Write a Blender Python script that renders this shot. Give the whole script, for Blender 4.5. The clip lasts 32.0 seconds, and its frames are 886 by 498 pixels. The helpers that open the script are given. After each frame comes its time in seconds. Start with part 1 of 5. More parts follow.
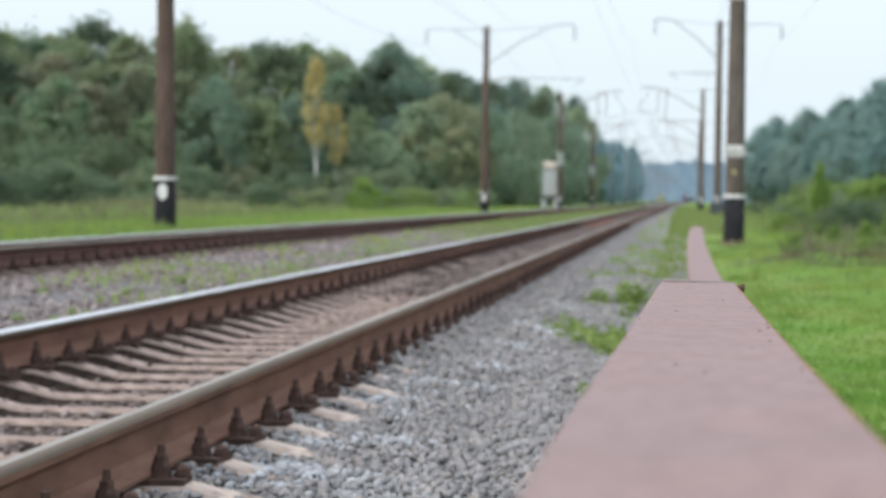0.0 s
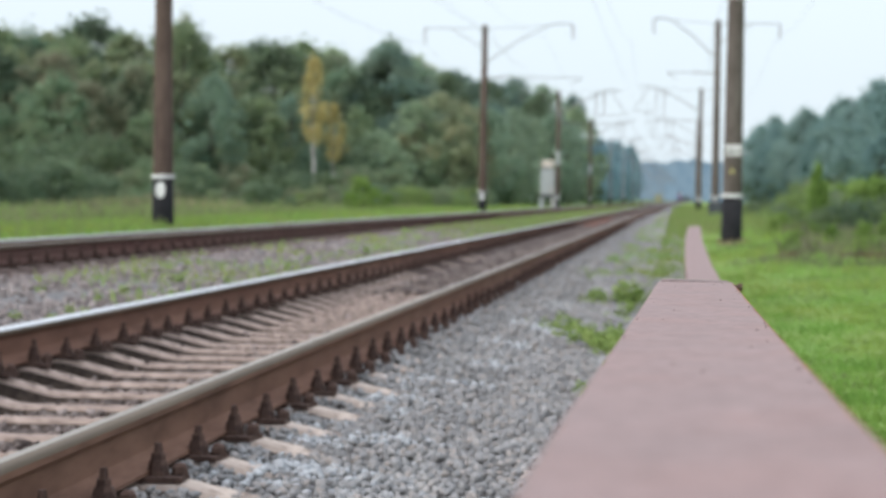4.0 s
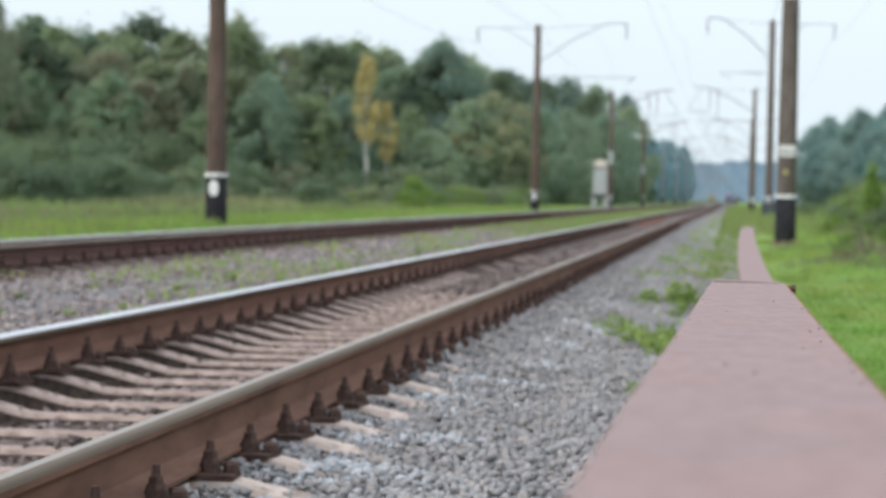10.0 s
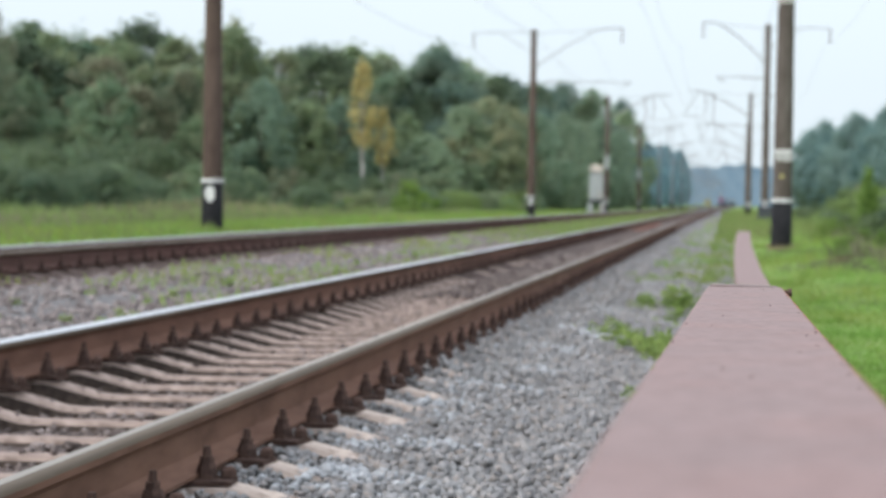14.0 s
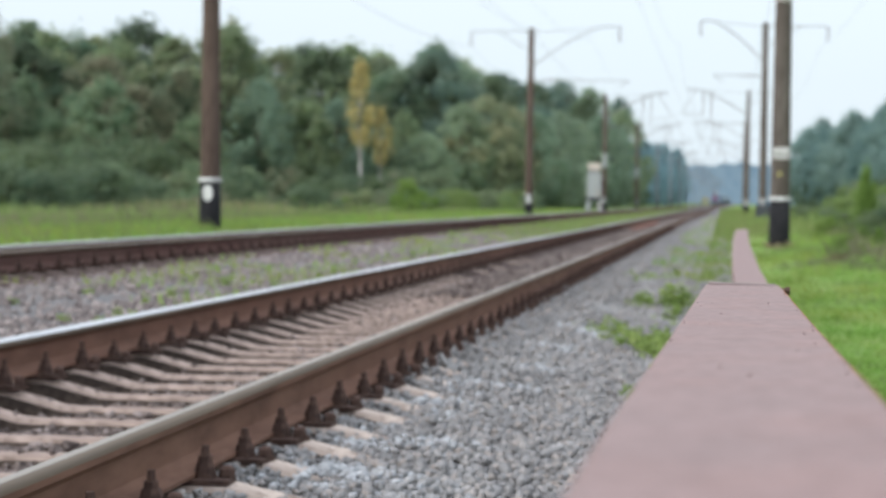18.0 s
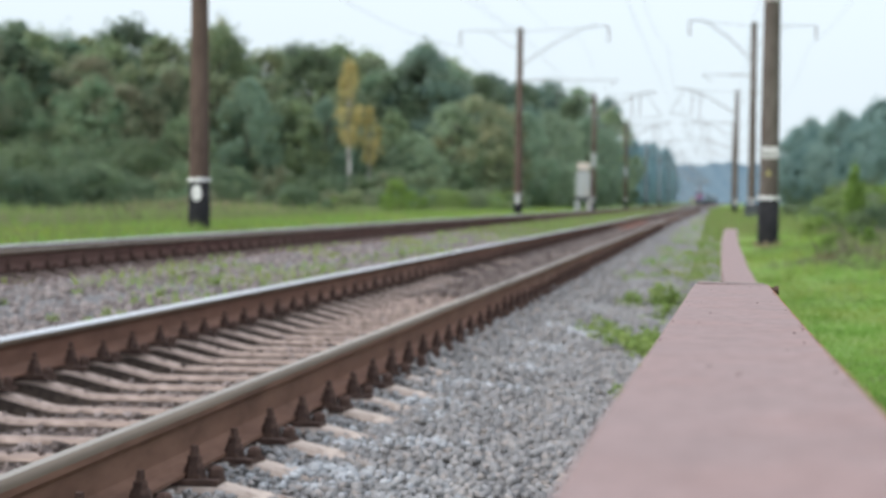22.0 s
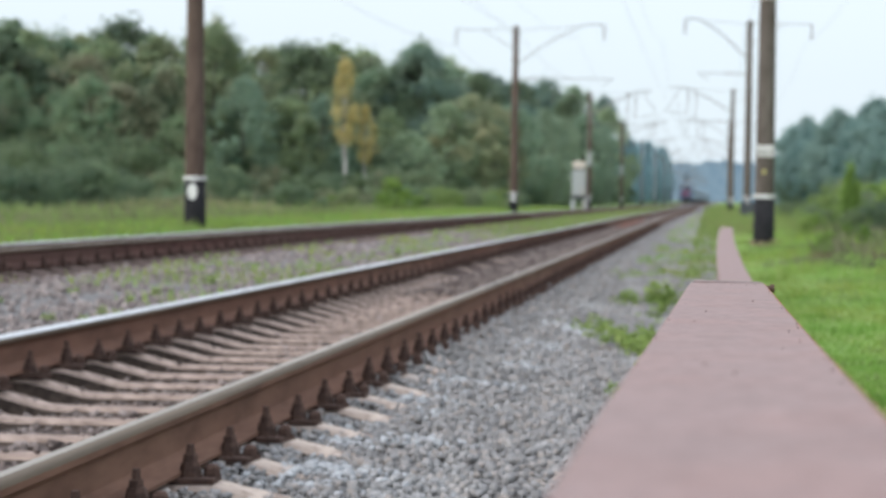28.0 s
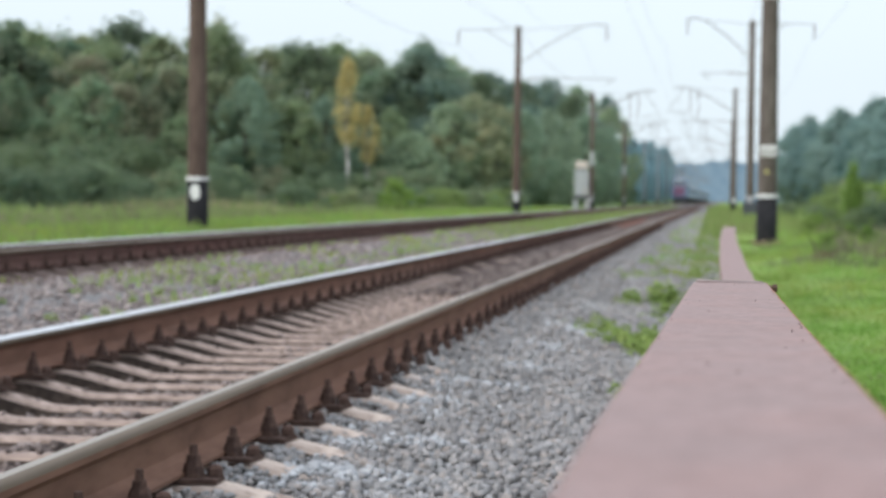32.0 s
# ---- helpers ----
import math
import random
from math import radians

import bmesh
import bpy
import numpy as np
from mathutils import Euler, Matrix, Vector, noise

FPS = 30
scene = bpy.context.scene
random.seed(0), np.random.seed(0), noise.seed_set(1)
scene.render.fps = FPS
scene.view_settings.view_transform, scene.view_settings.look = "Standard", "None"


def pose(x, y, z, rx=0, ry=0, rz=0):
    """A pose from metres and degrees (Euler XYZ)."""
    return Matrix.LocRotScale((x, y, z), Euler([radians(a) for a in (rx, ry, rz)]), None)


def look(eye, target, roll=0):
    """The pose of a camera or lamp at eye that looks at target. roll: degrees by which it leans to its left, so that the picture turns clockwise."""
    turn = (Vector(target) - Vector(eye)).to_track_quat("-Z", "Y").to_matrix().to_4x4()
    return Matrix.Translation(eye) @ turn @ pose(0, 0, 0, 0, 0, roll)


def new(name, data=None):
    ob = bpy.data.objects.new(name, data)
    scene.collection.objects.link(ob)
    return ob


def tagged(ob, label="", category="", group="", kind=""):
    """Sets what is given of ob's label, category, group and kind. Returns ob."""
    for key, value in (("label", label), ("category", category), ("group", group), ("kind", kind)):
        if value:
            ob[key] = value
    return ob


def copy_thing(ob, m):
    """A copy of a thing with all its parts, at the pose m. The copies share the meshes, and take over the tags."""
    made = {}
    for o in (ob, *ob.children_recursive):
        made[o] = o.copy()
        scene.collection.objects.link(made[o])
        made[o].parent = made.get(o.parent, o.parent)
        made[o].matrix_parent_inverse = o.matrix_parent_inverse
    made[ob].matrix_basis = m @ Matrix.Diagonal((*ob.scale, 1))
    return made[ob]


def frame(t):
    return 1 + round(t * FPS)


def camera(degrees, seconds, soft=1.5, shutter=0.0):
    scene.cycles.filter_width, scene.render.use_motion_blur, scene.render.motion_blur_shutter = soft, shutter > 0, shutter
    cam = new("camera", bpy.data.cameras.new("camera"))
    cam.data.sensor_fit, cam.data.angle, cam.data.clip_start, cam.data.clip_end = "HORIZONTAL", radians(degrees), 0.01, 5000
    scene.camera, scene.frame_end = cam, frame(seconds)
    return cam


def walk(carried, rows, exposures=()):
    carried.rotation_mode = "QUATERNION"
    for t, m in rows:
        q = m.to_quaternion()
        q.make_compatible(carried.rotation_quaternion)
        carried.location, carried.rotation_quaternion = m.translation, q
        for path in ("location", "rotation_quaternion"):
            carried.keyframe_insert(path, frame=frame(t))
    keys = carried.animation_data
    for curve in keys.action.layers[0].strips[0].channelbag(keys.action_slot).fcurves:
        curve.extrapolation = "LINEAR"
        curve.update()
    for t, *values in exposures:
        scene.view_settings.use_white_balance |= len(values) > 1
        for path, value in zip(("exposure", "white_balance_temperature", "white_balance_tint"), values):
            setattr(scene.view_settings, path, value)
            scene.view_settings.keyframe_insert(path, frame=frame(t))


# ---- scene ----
cam = camera(24.57, 32.0, soft=2.2)
# the lens is focused on the near beam, so that the distance is soft
cam.data.dof.use_dof = True
cam.data.dof.focus_distance = 3.25
cam.data.dof.aperture_fstop = 7.4

EYE_Z = 0.95      # lens above the grass beside the line
# seconds, turn to the right of the line, tilt upwards and lean, in degrees
PATH = [
    (0.0, -6.515, -1.410, 0.500),
    (0.5, -6.541, -1.423, 0.428),
    (1.0, -6.860, -1.418, 0.388),
    (1.5, -6.903, -1.411, 0.478),
    (2.0, -6.922, -1.414, 0.497),
    (2.5, -6.754, -1.417, 0.493),
    (3.0, -6.662, -1.434, 0.477),
    (3.5, -6.533, -1.444, 0.592),
    (5.5, -6.293, -1.395, 0.587),
    (6.0, -6.593, -1.364, 0.989),
    (6.5, -7.159, -1.653, 1.455),
    (7.0, -7.648, -1.612, 1.173),
    (7.5, -7.852, -1.634, 1.252),
    (8.0, -7.894, -1.680, 1.334),
    (8.5, -7.862, -1.727, 1.346),
    (9.0, -7.676, -1.756, 1.415),
    (9.5, -7.673, -1.795, 1.327),
    (10.0, -7.920, -1.479, 0.876),
    (10.5, -8.082, -1.338, 0.713),
    (11.0, -8.180, -1.293, 0.690),
    (11.5, -8.197, -1.281, 0.664),
    (12.0, -8.166, -1.292, 0.673),
    (12.5, -8.120, -1.314, 0.739),
    (13.0, -8.024, -1.313, 0.710),
    (13.5, -7.930, -1.322, 0.730),
    (14.0, -7.819, -1.336, 0.727),
    (14.5, -7.734, -1.347, 0.867),
    (16.5, -7.558, -1.361, 0.746),
    (17.0, -7.652, -1.363, 0.691),
    (17.5, -7.697, -1.365, 0.627),
    (18.0, -7.761, -1.372, 0.626),
    (18.5, -7.779, -1.379, 0.591),
    (19.0, -7.805, -1.388, 0.657),
    (19.5, -7.845, -1.372, 0.595),
    (20.0, -7.857, -1.373, 0.611),
    (20.5, -7.786, -1.376, 0.628),
    (21.0, -7.712, -1.376, 0.585),
    (21.5, -7.526, -1.384, 0.605),
    (22.0, -7.456, -1.376, 0.549),
    (22.5, -7.476, -1.379, 0.567),
    (23.0, -7.503, -1.378, 0.544),
    (23.5, -7.504, -1.391, 0.615),
    (24.0, -7.591, -1.393, 0.630),
    (24.5, -7.638, -1.397, 0.622),
    (25.0, -7.654, -1.393, 0.509),
    (25.5, -7.616, -1.389, 0.504),
    (27.5, -7.437, -1.419, 0.516),
    (28.0, -7.336, -1.417, 0.535),
    (28.5, -7.281, -1.409, 0.572),
    (29.0, -7.271, -1.412, 0.627),
    (29.5, -7.303, -1.397, 0.641),
    (30.0, -7.340, -1.398, 0.549),
    (30.5, -7.388, -1.409, 0.559),
    (31.0, -7.504, -1.409, 0.554),
    (31.5, -7.495, -1.410, 0.572),
    (32.0, -7.413, -1.413, 0.458),
]


def stance(turn, tilt, lean):
    a, b = radians(turn), radians(tilt)
    eye = Vector((0.0, 0.0, EYE_Z))
    way = Vector((math.sin(a) * math.cos(b), math.cos(a) * math.cos(b), math.sin(b)))
    return look(eye, eye + way, lean)


walk(cam, [(t, stance(a, b, c)) for t, a, b, c in PATH])

# ---- world and sun: thin bright overcast ----
scene.view_settings.exposure = 0.25
world = bpy.data.worlds.new("overcast_sky")
scene.world = world
world.use_nodes = True
wn, wl = world.node_tree.nodes, world.node_tree.links
sky = wn.new("ShaderNodeTexSky")
sky.sky_type = "NISHITA"
sky.sun_disc = False
sky.sun_elevation = radians(30)
sky.sun_rotation = radians(-132)
sky.dust_density = 3.0
bg_clear = wn["Background"]
bg_clear.inputs["Strength"].default_value = 0.07
wl.new(sky.outputs[0], bg_clear.inputs["Color"])
bg_cloud = wn.new("ShaderNodeBackground")
# an overcast sky is two to three times brighter overhead than at the horizon
wtc, wsep, wramp = wn.new("ShaderNodeTexCoord"), wn.new("ShaderNodeSeparateXYZ"), wn.new("ShaderNodeValToRGB")
wl.new(wtc.outputs["Generated"], wsep.inputs[0])
wl.new(wsep.outputs["Z"], wramp.inputs[0])
for el, (pos, col) in zip(wramp.color_ramp.elements, ((0.06, (0.464, 0.526, 0.572)), (0.9, (0.87, 0.94, 1.06)))):
    el.position, el.color = pos, (*col, 1)
wl.new(wramp.outputs[0], bg_cloud.inputs["Color"])
bg_cloud.inputs["Strength"].default_value = 1.75
wmix = wn.new("ShaderNodeMixShader")
wmix.inputs[0].default_value = 0.82
wl.new(bg_clear.outputs[0], wmix.inputs[1])
wl.new(bg_cloud.outputs[0], wmix.inputs[2])
wl.new(wmix.outputs[0], wn["World Output"].inputs["Surface"])

sun = new("sun", bpy.data.lights.new("sun", "SUN"))
sun.data.energy = 2.0
sun.data.angle = radians(35)
sun.data.color = (1.0, 0.975, 0.955)
sun.matrix_world = look((-50, -45, 38), (0, 0, 0))


# ---- materials ----
def shader(name, rough=0.7, metal=0.0, spec=0.4):
    m = bpy.data.materials.new(name)
    m.use_nodes = True
    b = m.node_tree.nodes["Principled BSDF"]
    b.inputs["Roughness"].default_value = rough
    b.inputs["Metallic"].default_value = metal
    b.inputs["Specular IOR Level"].default_value = spec
    return m, b


def ramp(m, source, stops):
    r = m.node_tree.nodes.new("ShaderNodeValToRGB")
    e = r.color_ramp.elements
    while len(e) < len(stops):
        e.new(0.5)
    for k, (p, c) in zip(e, stops):
        k.position, k.color = p, (*c, 1)
    m.node_tree.links.new(source, r.inputs[0])
    return r.outputs[0]


def noisy(m, scale, detail=5, stretch=(1, 1, 1), rough=0.6, coord="Object"):
    n, l = m.node_tree.nodes, m.node_tree.links
    tc, mp, tx = n.new("ShaderNodeTexCoord"), n.new("ShaderNodeMapping"), n.new("ShaderNodeTexNoise")
    mp.inputs["Scale"].default_value = stretch
    tx.inputs["Scale"].default_value, tx.inputs["Detail"].default_value = scale, detail
    tx.inputs["Roughness"].default_value = rough
    l.new(tc.outputs[coord], mp.inputs[0])
    l.new(mp.outputs[0], tx.inputs["Vector"])
    return tx.outputs["Fac"]


def blend(m, a, b, fac, mode="MIX"):
    x = m.node_tree.nodes.new("ShaderNodeMix")
    x.data_type, x.blend_type = "RGBA", mode
    for sock, v in ((x.inputs[0], fac), (x.inputs[6], a), (x.inputs[7], b)):
        if isinstance(v, (int, float)):
            sock.default_value = v
        elif isinstance(v, tuple):
            sock.default_value = (*v, 1)
        else:
            m.node_tree.links.new(v, sock)
    return x.outputs[2]


def bump(m, b, source, strength, dist=0.01):
    k = m.node_tree.nodes.new("ShaderNodeBump")
    k.inputs["Strength"].default_value, k.inputs["Distance"].default_value = strength, dist
    m.node_tree.links.new(source, k.inputs["Height"])
    m.node_tree.links.new(k.outputs[0], b.inputs["Normal"])


def surface(name, dark, light, scale=6, rough=0.75, metal=0.0, stretch=(1, 1, 1), stain=None, stain_scale=1.2, relief=0.25, coord="Object", spec=0.12, lo=0.35, hi=0.65):
    """Two-scale procedural surface: fine grain between dark and light, and larger stains."""
    m, b = shader(name, rough, metal, spec)
    g = noisy(m, scale, 6, stretch, coord=coord)
    c = ramp(m, g, [(lo, dark), (hi, light)])
    if stain:
        s = noisy(m, stain_scale, 4, stretch, coord=coord)
        fac = ramp(m, s, [(0.45, (0, 0, 0)), (0.68, (1, 1, 1))])
        c = blend(m, c, stain, fac)
    m.node_tree.links.new(c, b.inputs["Base Color"])
    bump(m, b, g, relief)
    return m


def leafy(name, stops, sheen=0.35, patch=None, patch_scale=0.6):
    """Leaves: colour differs from leaf to leaf and from plant to plant; some light passes through."""
    m, b = shader(name, 0.75, 0, 0.05)
    n, l = m.node_tree.nodes, m.node_tree.links
    geo, info = n.new("ShaderNodeNewGeometry"), n.new("ShaderNodeObjectInfo")
    mixv = n.new("ShaderNodeMath")
    mixv.operation = "MULTIPLY_ADD"
    mixv.inputs[1].default_value = 0.42
    l.new(geo.outputs["Random Per Island"], mixv.inputs[0])
    half = n.new("ShaderNodeMath")
    half.operation = "MULTIPLY"
    half.inputs[1].default_value = 0.58
    l.new(info.outputs["Random"], half.inputs[0])
    l.new(half.outputs[0], mixv.inputs[2])
    c = ramp(m, mixv.outputs[0], stops)
    if patch:
        c = blend(m, c, patch, ramp(m, noisy(m, patch_scale, 5, (1.6, 0.5, 1)), [(0.42, (0, 0, 0)), (0.62, (0.75, 0.75, 0.75))]))
    l.new(c, b.inputs["Base Color"])
    tr = n.new("ShaderNodeBsdfTranslucent")
    l.new(c, tr.inputs["Color"])
    ms = n.new("ShaderNodeMixShader")
    ms.inputs[0].default_value = sheen
    l.new(b.outputs[0], ms.inputs[1])
    l.new(tr.outputs[0], ms.inputs[2])
    l.new(ms.outputs[0], n["Material Output"].inputs["Surface"])
    return m


def plain(name, color, rough=0.5, metal=0.0, var=0.15, scale=4):
    d = tuple(c * (1 - var) for c in color)
    u = tuple(min(1, c * (1 + var)) for c in color)
    return surface(name, d, u, scale, rough, metal, relief=0.08)


M_RUST = surface("rail_rust", (0.096, 0.052, 0.037), (0.188, 0.105, 0.074), 9, 0.85, 0, (1, 0.25, 1), (0.165, 0.085, 0.059), 0.9, 0.2)
M_RUST_OLD = surface("dark_old_rail_rust", (0.070, 0.035, 0.030), (0.135, 0.070, 0.058), 9, 0.88, 0, (1, 0.25, 1), (0.105, 0.062, 0.052), 0.9, 0.2)
M_HEAD = surface("rail_running_surface", (0.545, 0.550, 0.562), (0.690, 0.694, 0.706), 5, 0.45, 0.8, (1, 0.08, 1), relief=0.03)
M_SIDE = surface("rubbed_rail_head_side", (0.098, 0.074, 0.054), (0.160, 0.122, 0.090), 6, 0.6, 0.12, (1, 0.1, 1), relief=0.05)
M_EDGE = surface("half_polished_rail_head", (0.240, 0.215, 0.185), (0.325, 0.293, 0.254), 5, 0.5, 0.4, (1, 0.08, 1), relief=0.03)
M_FAST = surface("rusty_fastening_iron", (0.048, 0.031, 0.026), (0.116, 0.072, 0.058), 30, 0.85, 0.1, relief=0.4)
# sleepers: cream concrete at the ends, dusted with rust and grease towards the middle
M_SLEEPER, _b = shader("sleeper_concrete", 0.92, 0, 0.1)
_n, _l = M_SLEEPER.node_tree.nodes, M_SLEEPER.node_tree.links
_g = noisy(M_SLEEPER, 16, 6)
_clean = ramp(M_SLEEPER, _g, [(0.3, (0.40, 0.322, 0.270)), (0.7, (0.60, 0.500, 0.432))])
_dirty = ramp(M_SLEEPER, _g, [(0.3, (0.270, 0.206, 0.175)), (0.7, (0.445, 0.348, 0.299))])
_tc, _sep, _abs = _n.new("ShaderNodeTexCoord"), _n.new("ShaderNodeSeparateXYZ"), _n.new("ShaderNodeMath")
_abs.operation = "ABSOLUTE"
_l.new(_tc.outputs["Object"], _sep.inputs[0])
_l.new(_sep.outputs["X"], _abs.inputs[0])
_c = blend(M_SLEEPER, _dirty, _clean, ramp(M_SLEEPER, _abs.outputs[0], [(0.80, (0, 0, 0)), (0.98, (1, 1, 1))]))
_c = blend(M_SLEEPER, _c, (0.17, 0.125, 0.105), ramp(M_SLEEPER, noisy(M_SLEEPER, 3.5, 5), [(0.50, (0, 0, 0)), (0.72, (0.7, 0.7, 0.7))]))
_c = blend(M_SLEEPER, _c, (0.125, 0.090, 0.075), ramp(M_SLEEPER, noisy(M_SLEEPER, 14, 5), [(0.55, (0, 0, 0)), (0.66, (0.7, 0.7, 0.7))]))
_l.new(_c, _b.inputs["Base Color"])
bump(M_SLEEPER, _b, _g, 0.6)
# sleeper flanks: grime, and the shade of the gaps painted in with it
M_GRIME_SHADE = surface("grimy_sleeper_flank", (0.043, 0.033, 0.028), (0.115, 0.089, 0.075), 14, 0.95, relief=0.5)
M_BED = surface("ballast_fines", (0.105, 0.102, 0.102), (0.230, 0.224, 0.222), 28, 0.95, 0, (1, 1, 1), (0.163, 0.136, 0.120), 0.7, 0.9, coord="Object")
M_DIRTY = surface("rust_dusted_ballast_fines", (0.056, 0.042, 0.038), (0.164, 0.126, 0.114), 28, 0.95, 0, (1, 1, 1), (0.122, 0.083, 0.072), 0.7, 0.9)
M_GRASS = surface("turf", (0.105, 0.178, 0.040), (0.200, 0.312, 0.072), 9, 0.95, 0, (1, 1, 1), (0.215, 0.250, 0.085), 0.8, 0.9)
M_POLE = surface("weathered_pole_concrete", (0.080, 0.066, 0.057), (0.146, 0.125, 0.110), 9, 0.9, 0, (1, 1, 0.25), (0.070, 0.053, 0.045), 0.8, 0.3)
M_POLE_DARK = surface("rust_stained_pole_concrete", (0.062, 0.042, 0.036), (0.115, 0.082, 0.068), 9, 0.9, 0, (1, 1, 0.25), (0.15, 0.11, 0.09), 0.6, 0.3)
# concrete of the far masts, its colour paled and blued in place of haze
M_POLE_HAZE = surface("pale_grey_pole_concrete", (0.150, 0.162, 0.175), (0.220, 0.232, 0.245), 9, 0.9, 0, (1, 1, 0.25), relief=0.3)
M_BLACK = surface("bitumen_coating", (0.010, 0.010, 0.012), (0.028, 0.027, 0.029), 8, 0.85, 0, relief=0.3, spec=0.15)
M_WHITE = surface("lime_white_paint", (0.505, 0.505, 0.496), (0.696, 0.696, 0.696), 10, 0.8, 0, (1, 1, 1), (0.365, 0.348, 0.322), 3.0, 0.2)
M_YELLOW = plain("faded_yellow_paint", (0.34, 0.30, 0.13), 0.6)
M_STEEL = surface("grey_galvanised_steel", (0.16, 0.155, 0.15), (0.28, 0.275, 0.27), 12, 0.6, 0.4, relief=0.1)
M_WIRE = plain("old_copper_wire", (0.10, 0.09, 0.085), 0.5, 0.6)
M_GLASSY = plain("brown_insulator_glaze", (0.11, 0.06, 0.045), 0.2)
M_BEAM, _b = shader("faded_red_lead_paint", 0.7, 0, 0.18)
_fine, _mid, _wide = noisy(M_BEAM, 55, 5, (1, 0.8, 1)), noisy(M_BEAM, 18, 6, (0.9, 0.8, 1)), noisy(M_BEAM, 8.0, 5, (1, 0.7, 1))
_c = ramp(M_BEAM, _mid, [(0.3, (0.244, 0.171, 0.160)), (0.7, (0.282, 0.199, 0.187))])
_c = blend(M_BEAM, _c, (0.340, 0.175, 0.145), ramp(M_BEAM, _wide, [(0.46, (0, 0, 0)), (0.72, (0.22, 0.22, 0.22))]))
_c = blend(M_BEAM, _c, (0.185, 0.160, 0.160), ramp(M_BEAM, noisy(M_BEAM, 11, 6, (0.8, 0.9, 1)), [(0.50, (0, 0, 0)), (0.78, (0.18, 0.18, 0.18))]))
_c = blend(M_BEAM, _c, ramp(M_BEAM, _fine, [(0.35, (0.74, 0.74, 0.74)), (0.6, (1.03, 1.03, 1.03))]), 0.75, "MULTIPLY")
M_BEAM.node_tree.links.new(_c, _b.inputs["Base Color"])
bump(M_BEAM, _b, _fine, 0.22, 0.003)
M_SPLICE = surface("dusty_worn_splice_plate", (0.150, 0.118, 0.108), (0.275, 0.212, 0.200), 30, 0.85, 0, relief=0.3)
M_BARE = surface("orange_edge_rust", (0.200, 0.085, 0.045), (0.380, 0.185, 0.110), 40, 0.9, 0, (1, 0.5, 1), (0.26, 0.17, 0.14), 9, 0.3)
M_BARK = surface("bark", (0.035, 0.028, 0.022), (0.10, 0.08, 0.065), 8, 0.95, 0, (1, 1, 0.2), relief=0.8)
M_BIRCH = surface("birch_bark", (0.30, 0.29, 0.27), (0.62, 0.60, 0.57), 5, 0.85, 0, (1, 1, 2.5), (0.06, 0.05, 0.045), 2.5, 0.3)
M_LEAF = leafy("broad_leaves", [(0.00, (0.110, 0.197, 0.158)), (0.35, (0.165, 0.263, 0.175)), (0.70, (0.241, 0.333, 0.182)), (1.00, (0.335, 0.377, 0.181))], 0.50, (0.245, 0.275, 0.165), 4.5)
# dark-leaved plants, darkened again to paint in shade at the wood's foot
M_LEAF_DARK = leafy("dark_leaves", [(0.00, (0.083, 0.141, 0.103)), (0.50, (0.128, 0.187, 0.114)), (1.00, (0.197, 0.247, 0.118))], 0.50, (0.165, 0.200, 0.130), 4.0)
M_LEAF_OLIVE = leafy("turning_olive_leaves", [(0.00, (0.113, 0.190, 0.133)), (0.40, (0.180, 0.260, 0.154)), (0.75, (0.268, 0.327, 0.162)), (1.00, (0.336, 0.337, 0.167))], 0.50, (0.270, 0.265, 0.170), 4.0)
M_LEAF_WARM = leafy("browning_leaves", [(0.0, (0.155, 0.215, 0.146)), (0.5, (0.225, 0.275, 0.175)), (1.0, (0.309, 0.301, 0.199))], 0.50, (0.285, 0.255, 0.170), 4.0)
M_LEAF_GREY = leafy("grey_green_willow_leaves", [(0.0, (0.096, 0.148, 0.116)), (0.5, (0.138, 0.194, 0.148)), (1.0, (0.186, 0.238, 0.175))], 0.50)
# haze over the middle distance is painted in here as bluish green
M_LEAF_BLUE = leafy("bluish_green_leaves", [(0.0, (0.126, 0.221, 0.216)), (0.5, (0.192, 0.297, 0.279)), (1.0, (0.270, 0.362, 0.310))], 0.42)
# olive by nature, and lightened to paint in some of the haze
M_LEAF_SOFT = leafy("pale_olive_leaves", [(0.0, (0.189, 0.288, 0.239)), (0.5, (0.269, 0.368, 0.252)), (0.9, (0.358, 0.425, 0.248)), (1.0, (0.395, 0.385, 0.227))], 0.50)
# duller, bluer leaf colour that stands in for haze on farther trees
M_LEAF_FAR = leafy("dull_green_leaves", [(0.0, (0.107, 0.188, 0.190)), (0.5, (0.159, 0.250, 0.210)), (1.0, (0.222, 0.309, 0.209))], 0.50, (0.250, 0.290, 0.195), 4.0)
# the thickest haze, 300 m and more off, painted into the leaf colour
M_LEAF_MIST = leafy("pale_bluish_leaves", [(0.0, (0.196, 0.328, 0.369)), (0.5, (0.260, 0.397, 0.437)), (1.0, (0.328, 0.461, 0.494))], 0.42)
M_LEAF_WILLOW = leafy("pale_grey_green_willow_leaves", [(0.0, (0.182, 0.268, 0.231)), (0.5, (0.260, 0.346, 0.249)), (1.0, (0.346, 0.408, 0.237))], 0.50)
M_LEAF_AUTUMN = leafy("olive_leaves_with_browning_tips", [(0.0, (0.200, 0.280, 0.182)), (0.5, (0.280, 0.350, 0.215)), (1.0, (0.400, 0.400, 0.240))], 0.45, (0.385, 0.355, 0.205), 5.0)
M_LEAF_YELLOW = leafy("yellowing_birch_leaves", [(0.0, (0.251, 0.262, 0.124)), (0.5, (0.441, 0.399, 0.177)), (1.0, (0.618, 0.509, 0.229))], 0.5)
